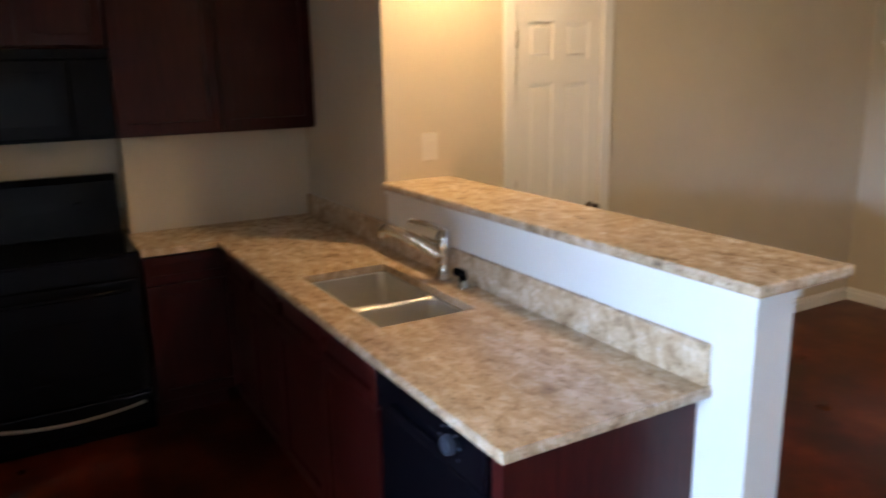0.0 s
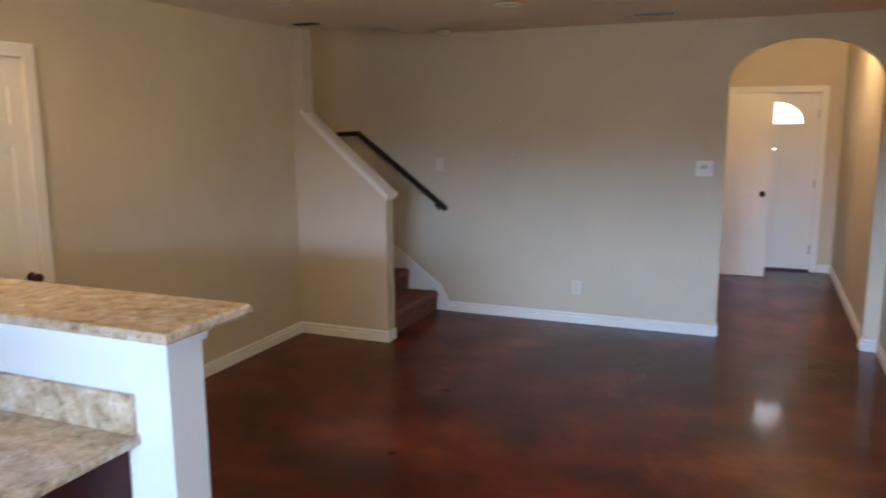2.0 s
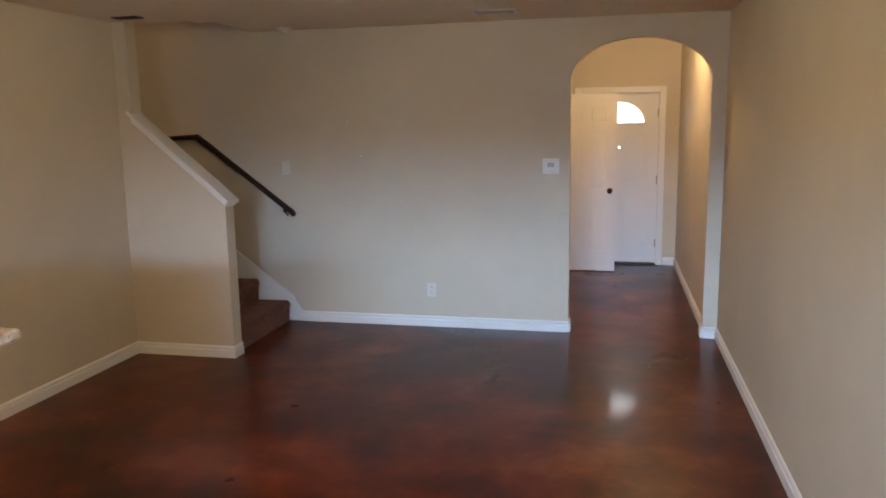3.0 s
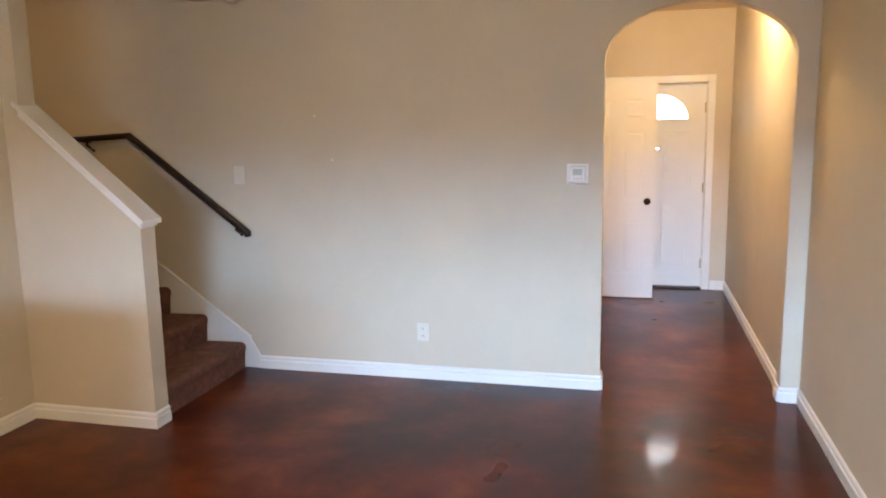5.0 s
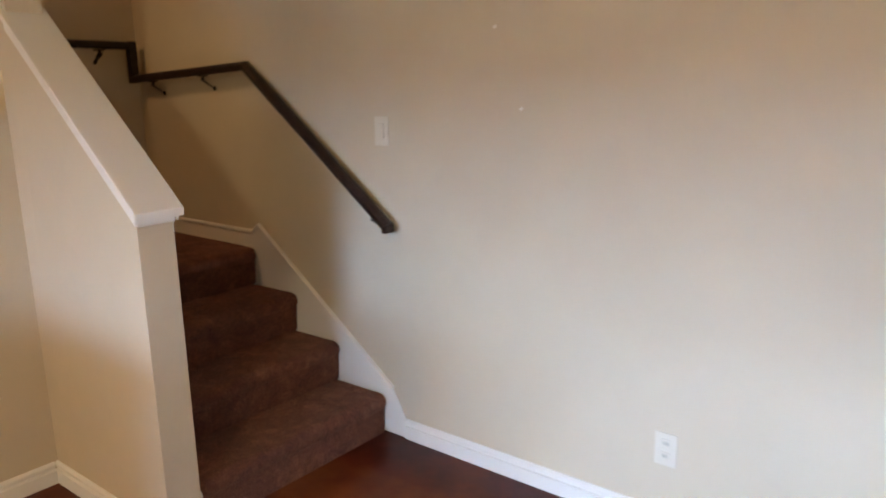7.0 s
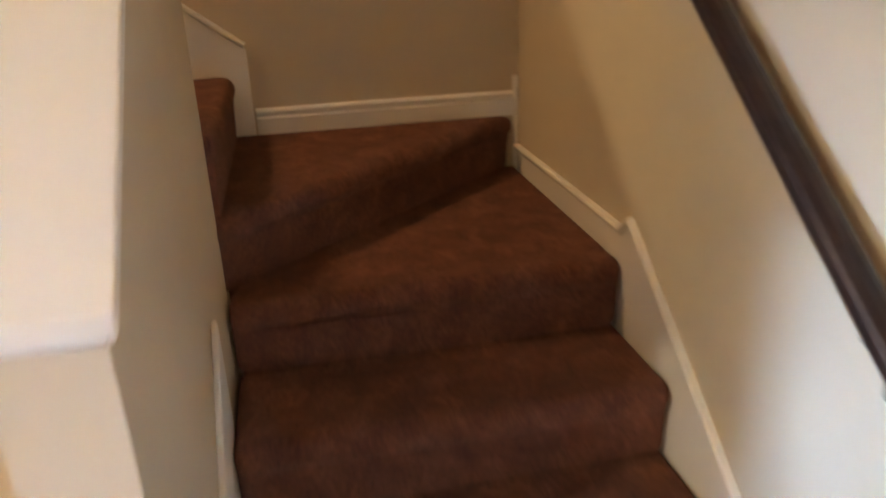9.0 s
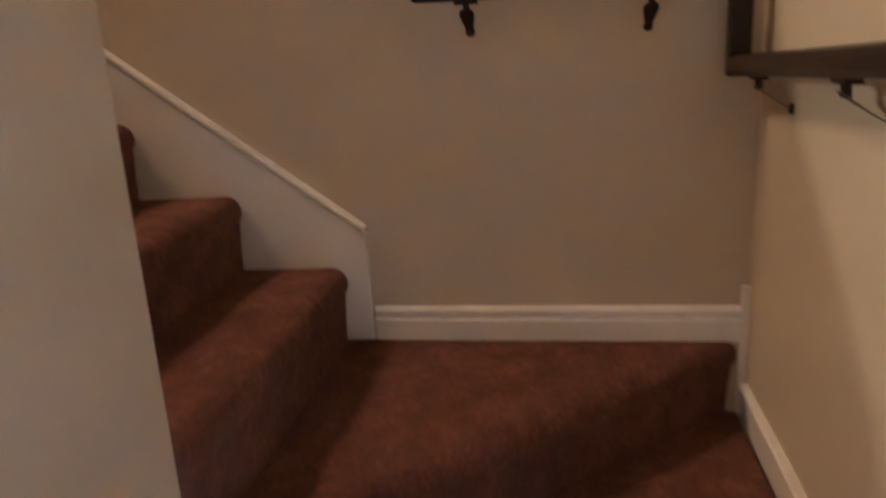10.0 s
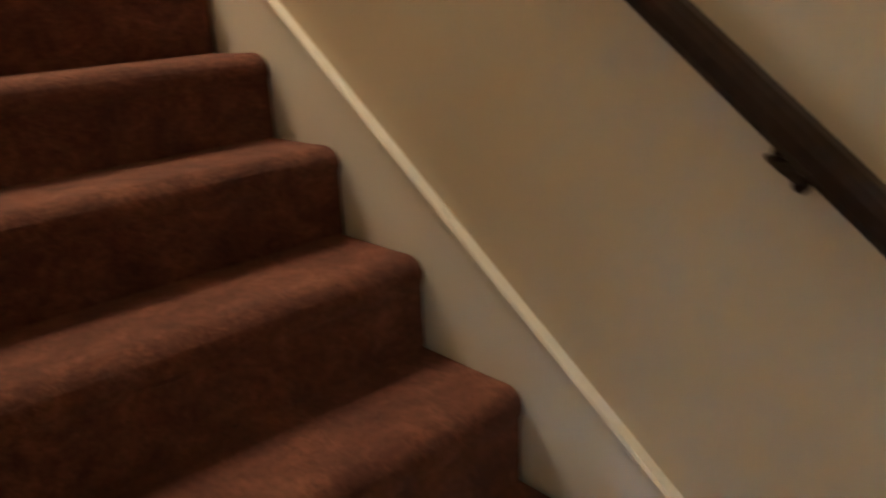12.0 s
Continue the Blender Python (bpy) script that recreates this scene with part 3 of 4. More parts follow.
part("jamb", B((FX0 - 0.003, FX0 + 0.006, YD, YD + 0.15, 0, FH), (FX1 - 0.006, FX1 + 0.003, YD, YD + 0.15, 0, FH), (FX0, FX1, YD, YD + 0.15, FH - 0.006, FH + 0.003)), TRIM, fd)
part("threshold", B((FX0, FX1, YD - 0.03, YD + 0.12, 0.0, 0.022), bevel=0.006), SUBFLOOR, fd, "dark bronze threshold")
for z in (0.26, 1.03, 1.82):
    part("hinge", B((FX1 - 0.016, FX1 + 0.006, YD + 0.018, YD + 0.036, z - 0.05, z + 0.05), bevel=0.003), BRASS, fd, "dull brass hinge")
bm = bmesh.new()
lathe(bm, [(0.0, 0.0), (0.016, 0.0), (0.016, -0.006), (0.008, -0.008), (0.0, -0.008)], (fcx, FT[0] - 0.001, 1.42), 16, "y")
pv = part("peephole", bm, CHROME, fd, "bright metal door viewer", True)
# emissive disc puts the viewer's bright dot of light into the material
bm = bmesh.new()
lathe(bm, [(0.0, -0.009), (0.009, -0.009), (0.009, -0.0105), (0.0, -0.0110)], (fcx, FT[0] - 0.001, 1.42), 12, "y")
part("viewer_dot", bm, SKYGLOW, pv, "small glowing disc for the bright dot on the viewer")

# patio door behind the start
pd = thing("door_4", (PX0, YB, 0), "white framed glazed patio door", "door", kind="structure")
for x0, x1 in ((PX0, PX0 + 0.06), ((PX0 + PX1) / 2 - 0.04, (PX0 + PX1) / 2 + 0.04), (PX1 - 0.06, PX1)):
    part("door_frame", B((x0, x1, YB - 0.10, YB - 0.03, 0, PH), bevel=0.004), TRIM, pd)
for z0, z1 in ((0, 0.07), (PH - 0.07, PH)):
    part("door_frame", B((PX0 + 0.06, PX1 - 0.06, YB - 0.10, YB - 0.03, z0, z1), bevel=0.004), TRIM, pd)
for x0, x1 in ((PX0 + 0.06, (PX0 + PX1) / 2 - 0.04), ((PX0 + PX1) / 2 + 0.04, PX1 - 0.06)):
    g = part("pane", B((x0, x1, YB - 0.07, YB - 0.064, 0.07, PH - 0.07)), GLASS, pd)
    g.visible_shadow = False

# daylight beyond the doors
solid("backdrop", B((1.2, 6.2, 6.0, 6.05, -0.1, 4.5)), SKYGLOW, "bright daylight beyond the front door", "backdrop")
solid("backdrop_patio", B((-3.0, 10.0, -13.25, -13.2, 2.2, 8.0)), SKYGLOW, "bright sky beyond the patio door", "backdrop")
# unseen dark card, added so no daylight enters from below the sky
solid("backdrop_dark", B((-6.0, 12.0, -14.05, -14.0, -0.14, 2.4)), material("dark grey-brown card", (0.12, 0.10, 0.08), 0.8)[0], "unseen dark card added below the patio sky", "backdrop")
# tan is chosen to reflect warm light indoors; this ground is never in view
solid("ground", B((-40, 40, YD + 0.15, 45, -0.3, -0.14), (-40, 40, -50, YB - 0.15, -0.3, -0.14)), material("warm bounce tan", (0.46, 0.37, 0.27), 0.8)[0], "unseen tan ground outside the doors, toned to bounce warm light in", "ground")

# ---- switches, outlets, thermostat, ceiling fittings ----


def wall_plate(name, label, category, centre, across, out, w, h, holes):
    """A bevelled cover plate with its rocker or sockets."""
    c, ax, o = Vector(centre), Vector(across), Vector(out)
    m = Matrix((ax, o, Vector((0, 0, 1)))).transposed()
    th = thing(name, centre, label, category)

    def put(bm, pname, mat, lab=""):
        for v in bm.verts:
            v.co = m @ v.co + c
        bmesh.ops.recalc_face_normals(bm, faces=bm.faces)
        part(pname, bm, mat, th, lab)

    put(B((-w / 2, w / 2, 0, 0.006, -h / 2, h / 2), bevel=0.003), "cover_plate", PLATE)
    if holes == "rocker":
        put(B((-0.016, 0.016, 0.004, 0.010, -0.032, 0.032), bevel=0.003), "rocker", PLATE)
    else:
        for z in (-0.024, 0.024):
            put(B((-0.017, 0.017, 0.004, 0.008, z - 0.015, z + 0.015), bevel=0.003), "socket", PLATE)
            put(B((-0.008, -0.005, 0.0075, 0.0085, z - 0.006, z + 0.006), (0.005, 0.008, 0.0075, 0.0085, z - 0.006, z + 0.006)), "slots", SLOT)
    return th


wall_plate("light_switch", "almond rocker light switch on the closet wall", "light switch", (XL, -4.655, 1.365), (0, 1, 0), (1, 0, 0), 0.085, 0.130, "rocker")
wall_plate("light_switch", "almond rocker light switch beside the stairs", "light switch", (0.81, 0, 1.372), (1, 0, 0), (0, -1, 0), 0.078, 0.122, "rocker")
wall_plate("wall_outlet", "almond duplex wall outlet above the baseboard", "outlet", (2.10, 0, 0.322), (1, 0, 0), (0, -1, 0), 0.080, 0.122, "socket")

thm = thing("thermostat", (3.112, 0, 1.38), "white square thermostat with a small display", "thermostat")
part("back_plate", B((3.046, 3.178, -0.008, 0, 1.318, 1.442), bevel=0.004), TRIM, thm)
part("housing", B((3.060, 3.164, -0.030, -0.006, 1.332, 1.428), bevel=0.008), TRIM, thm)
part("display", B((3.085, 3.140, -0.0315, -0.029, 1.372, 1.410), bevel=0.001), LCD, thm, "pale grey display")
for i in range(3):
    part("button", B((3.088 + i * 0.02, 3.100 + i * 0.02, -0.0325, -0.029, 1.346, 1.356), bevel=0.001), PLATE, thm)

for ax, az in ((1.385, 1.763), (1.500, 1.472)):
    bm = bmesh.new()
    lathe(bm, [(0.0, 0.0), (0.007, 0.0), (0.006, -0.003), (0.0, -0.003)], (ax, 0, az), 10, "y")
    solid("wall_anchor", bm, TRIM, "tiny white plastic anchor set into the wall", "wall anchor", kind="thing")

sd = thing("smoke_detector", (0.92, -0.17, H + 0.035), "round white smoke detector on the ceiling strip", "smoke detector")
bm = bmesh.new()
lathe(bm, [(0.0, 0.0), (0.066, 0.0), (0.066, -0.014), (0.056, -0.022), (0.0, -0.022)], (0.92, -0.17, H + 0.035), 28)
part("base", bm, PLATE, sd, smooth=False)
bm = bmesh.new()
lathe(bm, [(0.0, -0.021), (0.046, -0.021), (0.040, -0.036), (0.022, -0.042), (0.0, -0.043)], (0.92, -0.17, H + 0.035), 28)
part("sensor_dome", bm, PLATE, sd, smooth=True)


def ceiling_vent(x0, x1, y0, y1, z, label, n):
    th = thing("ceiling_vent", ((x0 + x1) / 2, (y0 + y1) / 2, z), label, "vent")
    part("frame", B((x0, x1, y0, y0 + 0.018, z - 0.010, z), (x0, x1, y1 - 0.018, y1, z - 0.010, z), (x0, x0 + 0.018, y0 + 0.018, y1 - 0.018, z - 0.010, z), (x1 - 0.018, x1, y0 + 0.018, y1 - 0.018, z - 0.010, z)), TRIM, th)
    part("backing", B((x0 + 0.018, x1 - 0.018, y0 + 0.018, y1 - 0.018, z - 0.003, z - 0.001)), SLOT, th, "dark duct opening")
    for i in range(n):
        y = y0 + 0.026 + (y1 - y0 - 0.052) * i / (n - 1)
        bm = bmesh.new()
        prism(bm, [(x0 + 0.018, y - 0.006, z - 0.010), (x0 + 0.018, y - 0.004, z - 0.010), (x0 + 0.018, y + 0.006, z - 0.003), (x0 + 0.018, y + 0.004, z - 0.003)], (x1 - x0 - 0.036, 0, 0))
        part("slat", bm, TRIM, th)


ceiling_vent(2.58, 2.90, -0.62, -0.44, H + 0.035, "white slatted ceiling vent near the far wall", 7)
th = thing("ceiling_slot", (0.26, -1.33, H), "narrow dark ceiling slot beside the stair wall", "vent")
part("rim", B((0.17, 0.37, -1.375, -1.285, H - 0.008, H), bevel=0.003), BRONZE, th)
part("grille", B((0.185, 0.355, -1.36, -1.30, H - 0.011, H - 0.006), bevel=0.001), SLOT, th)


def downlight(x, y, lit, z=H):
    th = thing("recessed_light", (x, y, z), "round white recessed ceiling light" + (", lit warm" if lit else ", off"), "ceiling light")
    bm = bmesh.new()
    n = 28
    prof = [(0.088, -0.001), (0.090, -0.006), (0.070, -0.007), (0.068, -0.001)]
    rings = [[bm.verts.new((x + r * math.cos(2 * math.pi * i / n), y + r * math.sin(2 * math.pi * i / n), z + h)) for i in range(n)] for r, h in prof]
    for r, s in zip(rings, rings[1:]):
        for i in range(n):
            bm.faces.new((r[i], r[(i + 1) % n], s[(i + 1) % n], s[i]))
    part("trim_ring", bm, PLATE, th)
    bm = bmesh.new()
    lathe(bm, [(0.0, -0.0015), (0.067, -0.0015), (0.067, -0.003), (0.0, -0.003)], (x, y, z), n)
    part("lens", bm, BULB if lit else PLATE, th, "warm glowing lens" if lit else "unlit frosted lens")


downlight(0.33, -4.62, True)
downlight(3.98, 0.95, True, HH)
downlight(-0.60, -3.3, True, TOP)
downlight(0.62, -2.18, False)
downlight(1.975, -1.62, False)

# unseen fixture, added to carry the living room's warm fill light
fm = thing("added_ceiling_light", (2.42, -3.3, H), "unseen round flush ceiling light with a frosted glass dome, added as warm fill", "ceiling light")
bm = bmesh.new()
lathe(bm, [(0.0, 0.0), (0.165, 0.0), (0.168, -0.012), (0.160, -0.022), (0.0, -0.022)], (2.42, -3.3, H), 36)
part("base_ring", bm, BRONZE, fm, "dark bronze mounting ring", True)
bm = bmesh.new()
lathe(bm, [(0.0, -0.020)] + [(0.150 * math.cos(radians(a)), -0.022 - 0.052 * math.sin(radians(a))) for a in (0, 18, 36, 54, 72, 86)] + [(0.0, -0.0745)], (2.42, -3.3, H), 36)
part("glass_dome", bm, BULB, fm, "glowing frosted glass dome", True)

# ---- bar wall ----
bar = thing("bar_wall", (1.0, -4.83, 0), "white painted bar wall under the raised counter", "half wall", kind="structure")
BX = 2.050
part("wall_body", B((XL, BX, YK, YS, 0, 1.182)), BARWHITE, bar)
part("corner_trim", B((XL, BX + 0.012, YK - 0.012, YK, 1.160, 1.182), (BX, BX + 0.012, YK, YS + 0.012, 1.160, 1.182), (XL, BX, YS, YS + 0.012, 1.160, 1.182)), BARWHITE, bar, "thin white moulding under the counter")
slab = thing("bar_counter", (1.05, -4.74, 1.183), "golden granite raised bar counter", "countertop")
part("slab", B((XL + 0.002, 2.063, -4.906, -4.550, 1.183, 1.216)), GRANITE, slab)
bm = bmesh.new()
tube(bm, [(XL + 0.002, -4.906, 1.1995), (2.063, -4.906, 1.1995), (2.063, -4.550, 1.1995), (XL + 0.002, -4.550, 1.1995)], [(0.0, -0.0165), (0.008, -0.0155), (0.012, -0.009), (0.012, 0.009), (0.008, 0.0155), (0.0, 0.0165)])
part("polished_edge", bm, GRANITE, slab)

# ---- kitchen ----
CT, CF = 0.905, -5.555      # counter height and peninsula front edge
XF = -0.585                 # range-side counter front edge
SX0, SX1, SXM, SY0, SY1 = 0.285, 1.035, 0.735, -5.430, -5.055
counter = thing("countertop", (0.3, -5.2, CT), "golden granite countertop with a cut-out for the sink", "countertop")
c0 = CT - 0.032
bm = B((XK, SX0, CF, YK, c0, CT), (SX1, 1.93, CF, YK, c0, CT), (SX0, SX1, CF, SY0, c0, CT), (SX0, SX1, SY1, YK, c0, CT))
bmesh.ops.remove_doubles(bm, verts=bm.verts, dist=1e-5)
part("slab", bm, GRANITE, counter)
part("range_side_slab", B((XK, XF, -5.925, CF, c0, CT)), GRANITE, counter)
bm = B((XK + 0.02, 1.925, YK - 0.022, YK, CT, CT + 0.117), bevel=0.003)
part("backsplash", bm, GRANITE, counter, "low granite backsplash")
part("backsplash", B((XK, XK + 0.02, -5.925, YK, CT, CT + 0.117), bevel=0.003), GRANITE, counter, "low granite backsplash")
bm = bmesh.new()
tube(bm, [(XF + 0.002, CF + 0.004, CT - 0.016), (1.926, CF + 0.004, CT - 0.016), (1.926, YK - 0.002, CT - 0.016)], [(0.0, -0.016), (0.008, -0.012), (0.010, 0.0), (0.008, 0.012), (0.0, 0.016)])
part("rounded_edge", bm, GRANITE, counter)

sink = thing("sink", ((SX0 + SX1) / 2, (SY0 + SY1) / 2, CT - 0.2), "undermounted stainless steel double-bowl sink", "sink")


def bowl(x0, x1):
    bm = bmesh.new()
    n = 5
    rr = 0.045

    def ring(x0, x1, y0, y1, z, r):
        pts = []
        for cx, cy, a0 in ((x1 - r, y1 - r, 0), (x0 + r, y1 - r, 90), (x0 + r, y0 + r, 180), (x1 - r, y0 + r, 270)):
            for i in range(n):
                a = radians(a0 + 90 * i / (n - 1))
                pts.append(bm.verts.new((cx + r * math.cos(a), cy + r * math.sin(a), z)))
        return pts

    rs = [ring(x0 - 0.004, x1 + 0.004, SY0 - 0.012, SY1 + 0.012, CT - 0.034, rr), ring(x0 + 0.004, x1 - 0.004, SY0 + 0.004, SY1 - 0.004, CT - 0.036, rr), ring(x0 + 0.012, x1 - 0.012, SY0 + 0.012, SY1 - 0.012, CT - 0.17, rr), ring(x0 + 0.035, x1 - 0.035, SY0 + 0.035, SY1 - 0.035, CT - 0.195, rr)]
    for r, s in zip(rs, rs[1:]):
        for i in range(len(r)):
            j = (i + 1) % len(r)
            bm.faces.new((r[i], r[j], s[j], s[i]))
    bm.faces.new(rs[-1])
    bmesh.ops.recalc_face_normals(bm, faces=bm.faces)
    b2 = part("bowl", bm, STEEL, sink)
    bm = bmesh.new()
    lathe(bm, [(0.0, 0.002), (0.042, 0.002), (0.042, 0.005), (0.030, 0.004), (0.0, 0.003)], ((x0 + x1) / 2, (SY0 + SY1) / 2 + 0.03, CT - 0.196), 20)
    part("drain", bm, CHROME, b2)


bowl(SX0, SXM - 0.012)
bowl(SXM + 0.012, SX1)
part("divider", B((SXM - 0.014, SXM + 0.014, SY0 - 0.004, SY1 + 0.004, CT - 0.10, CT - 0.030), bevel=0.006), STEEL, sink)

fx, fy = 0.640, -4.955
fau = thing("faucet", (fx, fy, CT), "chrome single-lever kitchen faucet behind the sink", "faucet")
bm = bmesh.new()
lathe(bm, [(0.0, 0.0), (0.036, 0.0), (0.036, 0.006), (0.027, 0.014), (0.026, 0.085), (0.031, 0.11), (0.031, 0.165), (0.026, 0.190), (0.012, 0.204), (0.0, 0.206)], (fx, fy, CT), 24)
part("body", bm, CHROME, fau, smooth=True)
bm = bmesh.new()
tip = Vector((0.455, -5.135, CT + 0.200))
n = 8
rings = []
for i in range(n + 1):
    u = i / n
    p = Vector((fx, fy, CT + 0.085)).lerp(tip, u) + Vector((0, 0, 0.018 * math.sin(math.pi * u)))
    rings.append((p, 0.031 - 0.010 * u))
d = (tip - Vector((fx, fy, CT + 0.085))).normalized()
side = d.cross(Vector((0, 0, 1))).normalized()
up = side.cross(d)
vs = [[bm.verts.new(p + (side * math.cos(a) + up * math.sin(a)) * rad) for a in [2 * math.pi * k / 14 for k in range(14)]] for p, rad in rings]
for ra, rb in zip(vs, vs[1:]):
    for k in range(14):
        bm.faces.new((ra[k], ra[(k + 1) % 14], rb[(k + 1) % 14], rb[k]))
bm.faces.new(vs[0][::-1])
bm.faces.new(vs[-1])
bmesh.ops.recalc_face_normals(bm, faces=bm.faces)
part("spout", bm, CHROME, fau, smooth=True)
bm = bmesh.new()
lathe(bm, [(0.0, -0.040), (0.015, -0.040), (0.018, -0.010), (0.017, 0.012), (0.0, 0.016)], tuple(tip), 16)
part("spray_head", bm, CHROME, fau, smooth=True)
bm = bmesh.new()
tube(bm, [(fx + 0.01, fy + 0.01, CT + 0.196), (fx - 0.03, fy - 0.025, CT + 0.218), (fx - 0.110, fy - 0.095, CT + 0.232)], [(-0.016, -0.008), (0.016, -0.008), (0.014, 0.008), (-0.014, 0.008)])
bmesh.ops.bevel(bm, geom=bm.edges[:], offset=0.003, segments=2, affect="EDGES")
part("lever", bm, CHROME, fau)

sp = thing("side_sprayer", (fx + 0.155, fy - 0.005, CT), "chrome and black side sprayer beside the faucet", "sprayer")
bm = bmesh.new()
lathe(bm, [(0.0, 0.0), (0.026, 0.0), (0.026, 0.006), (0.019, 0.016), (0.017, 0.035), (0.0, 0.036)], (fx + 0.155, fy - 0.005, CT), 20)
part("holder", bm, CHROME, sp, smooth=True)
bm = bmesh.new()
tube(bm, [(fx + 0.155, fy - 0.005, CT + 0.030), (fx + 0.158, fy - 0.012, CT + 0.060), (fx + 0.168, fy - 0.045, CT + 0.075)], circle(0.017, 12))
part("spray_head", bm, BLACK, sp, "black spray head", True)


def cabinet(name, label, x0, x1, y0, y1, z0, z1, face, doors, drawer=0.0, group="", hollow=False):
    """A cabinet carcass with shaker doors; face: the side that the doors are on ('S' or 'E')."""
    th = thing(name, ((x0 + x1) / 2, (y0 + y1) / 2, z0), label, "cabinet", group)
    if hollow:
        for e in (x0, x1 - 0.018):
            part("side_panel", B((e, e + 0.018, y0, y1, z0, z1)), CHERRY, th)
        part("back_panel", B((x0 + 0.018, x1 - 0.018, y1 - 0.012, y1, z0, z1)), CHERRY, th)
        part("bottom_panel", B((x0 + 0.018, x1 - 0.018, y0, y1 - 0.012, z0, z0 + 0.018)), CHERRY, th)
        part("face_frame", B((x0 + 0.018, x1 - 0.018, y0, y0 + 0.018, z0 + 0.018, z1)), CHERRY, th)
    else:
        part("body", B((x0, x1, y0, y1, z0, z1), bevel=0.002, seg=1), CHERRY, th)
    lo, hi = (x0, x1) if face == "S" else (y0, y1)
    wd = (hi - lo) / doors

    def leaf(pname, a, bb, c, d):
        fr = min(0.055, (d - c) * 0.3)

        def piece(u0, u1, v0, v1, o):
            if face == "S":
                return B((u0, u1, y0 - o, y0 - 0.001, v0, v1), bevel=0.0015, seg=1)
            return B((x1 + 0.001, x1 + o, u0, u1, v0, v1), bevel=0.0015, seg=1)

        lf = part(pname, piece(a + fr, bb - fr, c + fr, d - fr, 0.009), CHERRY, th)
        part("stile", piece(a, a + fr, c, d, 0.020), CHERRY, lf)
        part("stile", piece(bb - fr, bb, c, d, 0.020), CHERRY, lf)
        part("rail", piece(a + fr, bb - fr, c, c + fr, 0.020), CHERRY, lf)
        part("rail", piece(a + fr, bb - fr, d - fr, d, 0.020), CHERRY, lf)
        return lf

    for i in range(doors):
        a, bb = lo + i * wd + 0.004, lo + (i + 1) * wd - 0.004
        top = z1 - 0.01
        if drawer:
            leaf("drawer_front", a, bb, z1 - drawer, top)
            top = z1 - drawer - 0.008
        leaf("door", a, bb, z0 + 0.012, top)
    return th


KT = 0.10
DW0, DW1 = 1.235, 1.835
cabinet("base_cabinet", "dark cherry sink base cabinet with two doors", 0.25, DW0 - 0.004, CF + 0.035, YK - 0.002, KT, c0 - 0.001, "S", 2, 0.15, "base cabinets", True)
cabinet("base_cabinet", "dark cherry corner base cabinet", XF + 0.03, 0.246, CF + 0.035, YK - 0.002, KT, c0 - 0.001, "S", 2, 0.15, "base cabinets")
cabinet("base_cabinet", "dark cherry base cabinet beside the range", XK + 0.002, XF - 0.035, -5.92, YK - 0.002, KT, c0 - 0.001, "E", 2, 0.15, "base cabinets")
ep = thing("end_panel", (1.865, -5.2, 0), "dark cherry end panel of the peninsula", "panel")
part("panel", B((DW1 + 0.004, 1.889, CF + 0.030, YK - 0.002, 0, c0 - 0.001), bevel=0.003), CHERRY, ep)
part("shoe_moulding", B((1.8895, 1.901, CF + 0.030, YK - 0.002, 0, 0.045), bevel=0.003), CHERRY, ep)
solid("toe_kick", B((XF + 0.03, DW0, CF + 0.10, CF + 0.12, 0, KT), (XK + 0.1, XF - 0.10, -5.92, CF, 0, KT)), CHERRY, "recessed dark cherry toe kick", "trim")

dw = thing("dishwasher", ((DW0 + DW1) / 2, -5.2, 0.0), "gloss black dishwasher under the counter", "dishwasher")
part("body", B((DW0, DW1, CF + 0.05, YK - 0.01, 0.10, c0 - 0.003)), BLACK, dw)
part("door", B((DW0 + 0.003, DW1 - 0.003, CF + 0.022, CF + 0.048, 0.13, 0.735), bevel=0.005), BLACK, dw)
cp = part("control_panel", B((DW0 + 0.003, DW1 - 0.003, CF + 0.012, CF + 0.048, 0.742, c0 - 0.006), bevel=0.006), BLACK, dw, "black control panel with a round dial")
# blue-grey dial and ring of bars paint the glints on the black panel
bm = bmesh.new()
lathe(bm, [(0.0, 0.0), (0.028, 0.0), (0.026, -0.014), (0.021, -0.017), (0.0, -0.017)], (DW1 - 0.16, CF + 0.012, 0.806), 24, "y")
part("dial", bm, GLINT, cp, "round dial, blue-grey for its glints")
for i in range(7):
    a = radians(-30 + 40 * i)
    ux, uz = DW1 - 0.16 + 0.050 * math.cos(a), 0.806 + 0.050 * math.sin(a)
    part("glint_bar", B((ux - 0.006, ux + 0.006, CF + 0.0105, CF + 0.013, uz - 0.003, uz + 0.003)), GLINT, cp)
part("handle", B((DW0 + 0.12, DW0 + 0.40, CF - 0.004, CF + 0.014, 0.772, 0.796), bevel=0.006), BLACK, dw)
part("kick_plate", B((DW0, DW1, CF + 0.09, CF + 0.11, 0.0, 0.10)), BLACK, dw)

# range
RY0, RY1, RXF = -6.695, -5.935, -0.545
rg = thing("range", (-0.87, -6.31, 0), "gloss black electric range with a back control panel", "range")
part("body", B((XK + 0.03, RXF - 0.03, RY0, RY1, 0.0, 0.895), bevel=0.004), BLACK, rg)
part("cooktop", B((XK + 0.03, RXF, RY0, RY1, 0.895, 0.915), bevel=0.006), BLACKGLASS, rg, "black glass cooktop")
od = part("oven_door", B((RXF - 0.030, RXF, RY0 + 0.004, RY1 - 0.004, 0.215, 0.790), bevel=0.008), BLACK, rg)
part("window", B((RXF - 0.004, RXF + 0.003, RY0 + 0.12, RY1 - 0.12, 0.34, 0.62), bevel=0.002), BLACKGLASS, od, "dark oven window")
bm = bmesh.new()
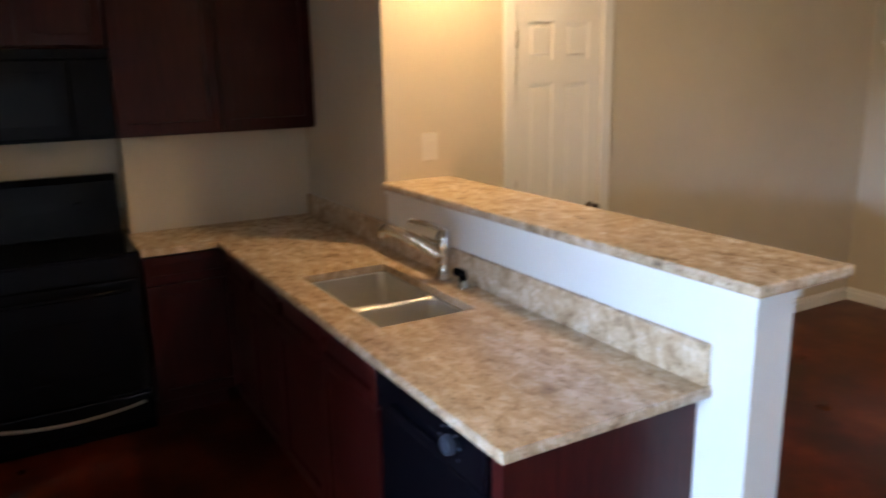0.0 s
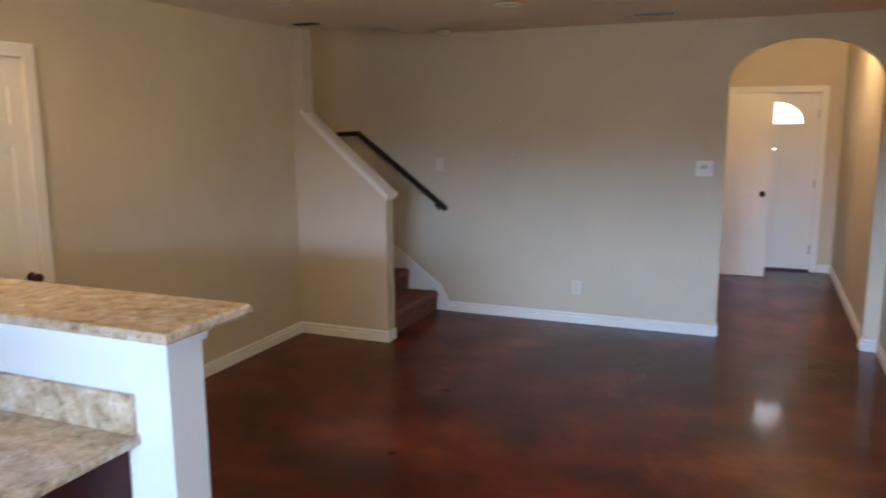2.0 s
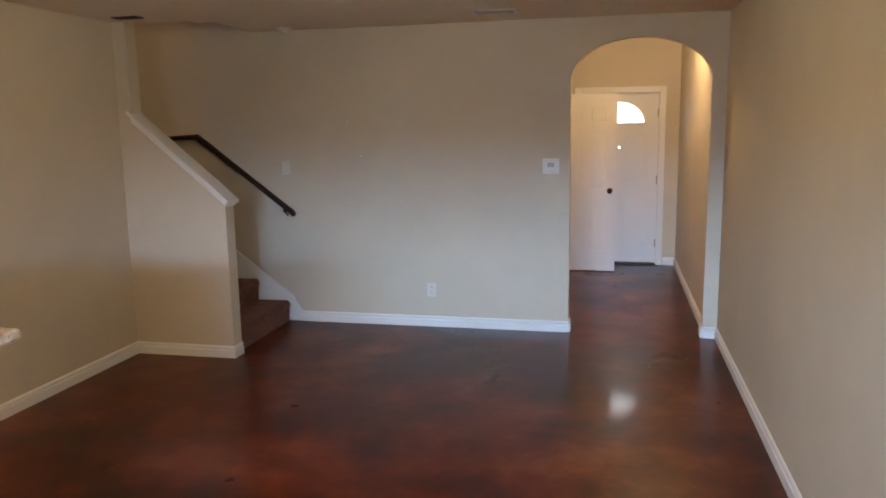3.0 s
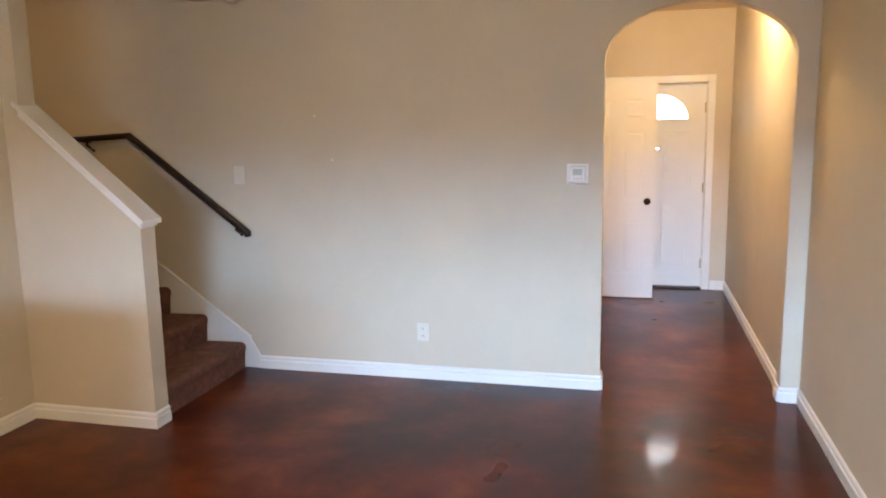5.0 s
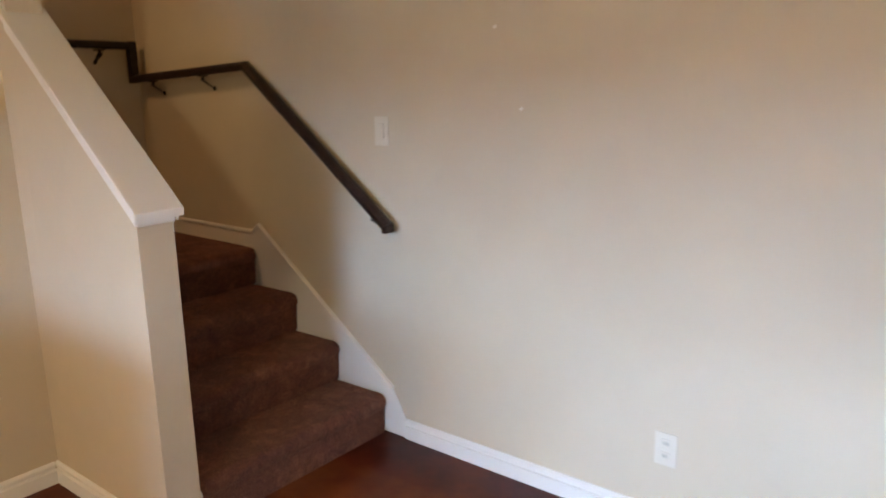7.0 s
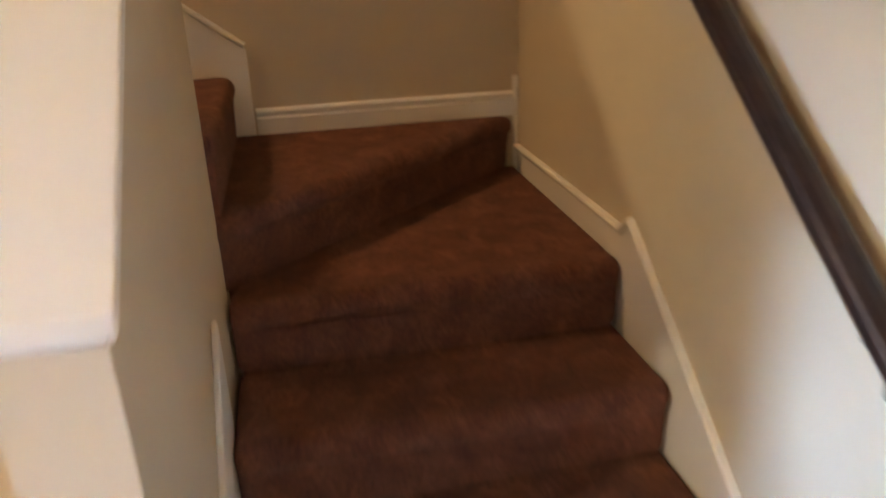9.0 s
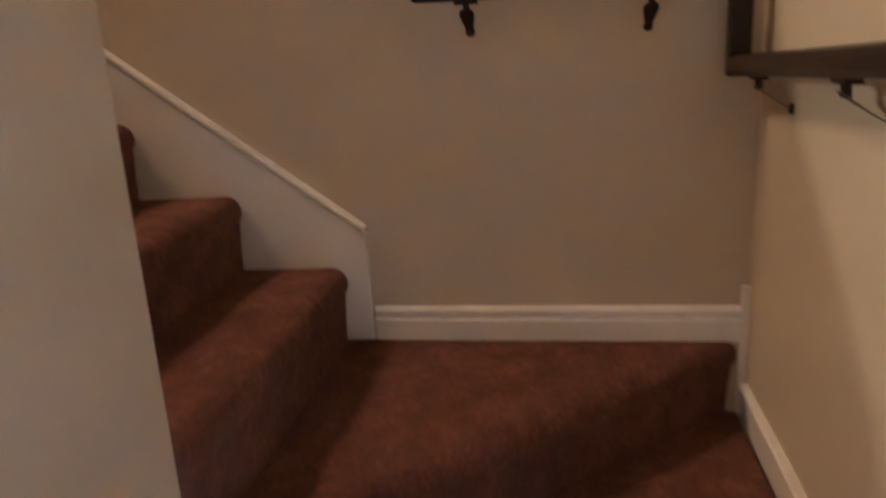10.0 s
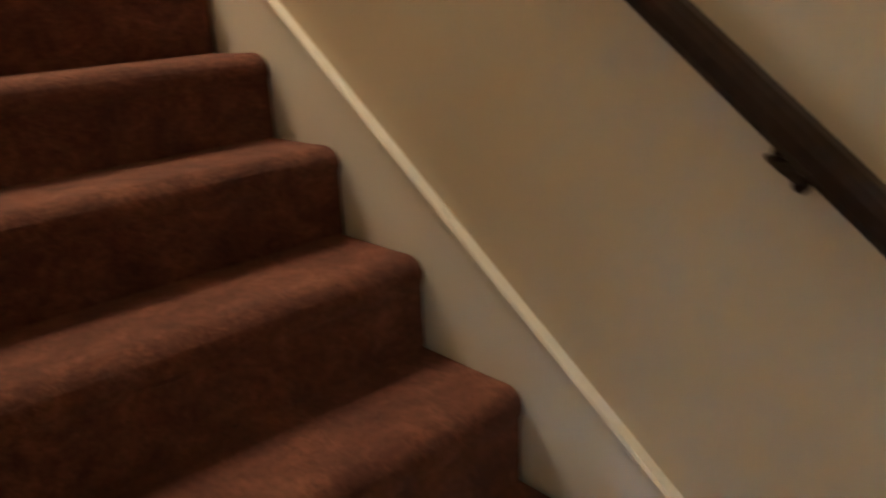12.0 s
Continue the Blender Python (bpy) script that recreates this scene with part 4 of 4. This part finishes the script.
tube(bm, [(RXF - 0.005, RY0 + 0.06, 0.745), (RXF + 0.045, RY0 + 0.075, 0.745), (RXF + 0.05, (RY0 + RY1) / 2, 0.748), (RXF + 0.045, RY1 - 0.075, 0.745), (RXF - 0.005, RY1 - 0.06, 0.745)], circle(0.012, 12))
part("handle", bm, BLACK, od, smooth=True)
dr = part("drawer", B((RXF - 0.028, RXF - 0.002, RY0 + 0.004, RY1 - 0.004, 0.045, 0.205), bevel=0.010, seg=3), BLACK, rg, "lower storage drawer")
bm = bmesh.new()
prism(bm, [(XK + 0.03, RY0, 0.915), (XK + 0.125, RY0, 0.915), (XK + 0.10, RY0, 1.190), (XK + 0.085, RY0, 1.222), (XK + 0.03, RY0, 1.222)], (0, RY1 - RY0, 0), 0.006)
bg = part("back_panel", bm, BLACK, rg, "raised black control panel")
for y in (RY0 + 0.10, RY0 + 0.20, RY1 - 0.20, RY1 - 0.10):
    bm = bmesh.new()
    lathe(bm, [(0.0, 0.0), (0.024, 0.0), (0.020, 0.022), (0.0, 0.024)], (XK + 0.108, y, 1.07), 18, "x")
    part("knob", bm, BLACK, bg)
part("clock", B((XK + 0.098, XK + 0.1125, (RY0 + RY1) / 2 - 0.09, (RY0 + RY1) / 2 + 0.09, 1.045, 1.10)), BLACKGLASS, bg)

# curved lip in grey steel, which stands for a highlight on the black drawer
bm = bmesh.new()
yc, hw = (RY0 + RY1) / 2, (RY1 - RY0) / 2 - 0.05
tube(bm, [(RXF + 0.004, yc - hw + 2 * hw * i / 12, 0.165 - 0.035 * (1 - (i / 6 - 1) ** 2)) for i in range(13)], [(-0.006, -0.007), (0.006, -0.007), (0.008, 0.004), (0.0, 0.008), (-0.006, 0.006)])
part("drawer_lip_highlight", bm, STEEL, dr, "curved drawer lip, grey for the highlight along its edge")

# microwave over the range and wall cabinets
MX = -0.80
mw = thing("microwave", (-1.0, -6.31, 1.425), "gloss black over-range microwave", "microwave")
part("body", B((XK + 0.002, MX - 0.03, RY0, RY1, 1.425, 1.850), bevel=0.004), BLACK, mw)
md = part("door", B((MX - 0.03, MX, RY0 + 0.003, RY1 - 0.19, 1.440, 1.800), bevel=0.006), BLACK, mw)
part("window", B((MX - 0.003, MX + 0.002, RY0 + 0.07, RY1 - 0.25, 1.500, 1.745), bevel=0.002), BLACKGLASS, md)
part("control_panel", B((MX - 0.03, MX - 0.002, RY1 - 0.185, RY1 - 0.003, 1.440, 1.800), bevel=0.004), BLACK, mw)
part("vent_grille", B((MX - 0.035, MX - 0.006, RY0, RY1, 1.805, 1.850), bevel=0.003), BLACK, mw)
UF = -0.875
cabinet("wall_cabinet", "dark cherry wall cabinet beside the microwave", XK + 0.002, UF - 0.02, RY1 + 0.004, YK - 0.005, 1.420, 2.32, "E", 2, 0.0, "wall cabinets")
cabinet("wall_cabinet", "dark cherry short wall cabinet above the microwave", XK + 0.002, UF - 0.02, RY0, RY1, 1.852, 2.32, "E", 2, 0.0, "wall cabinets")
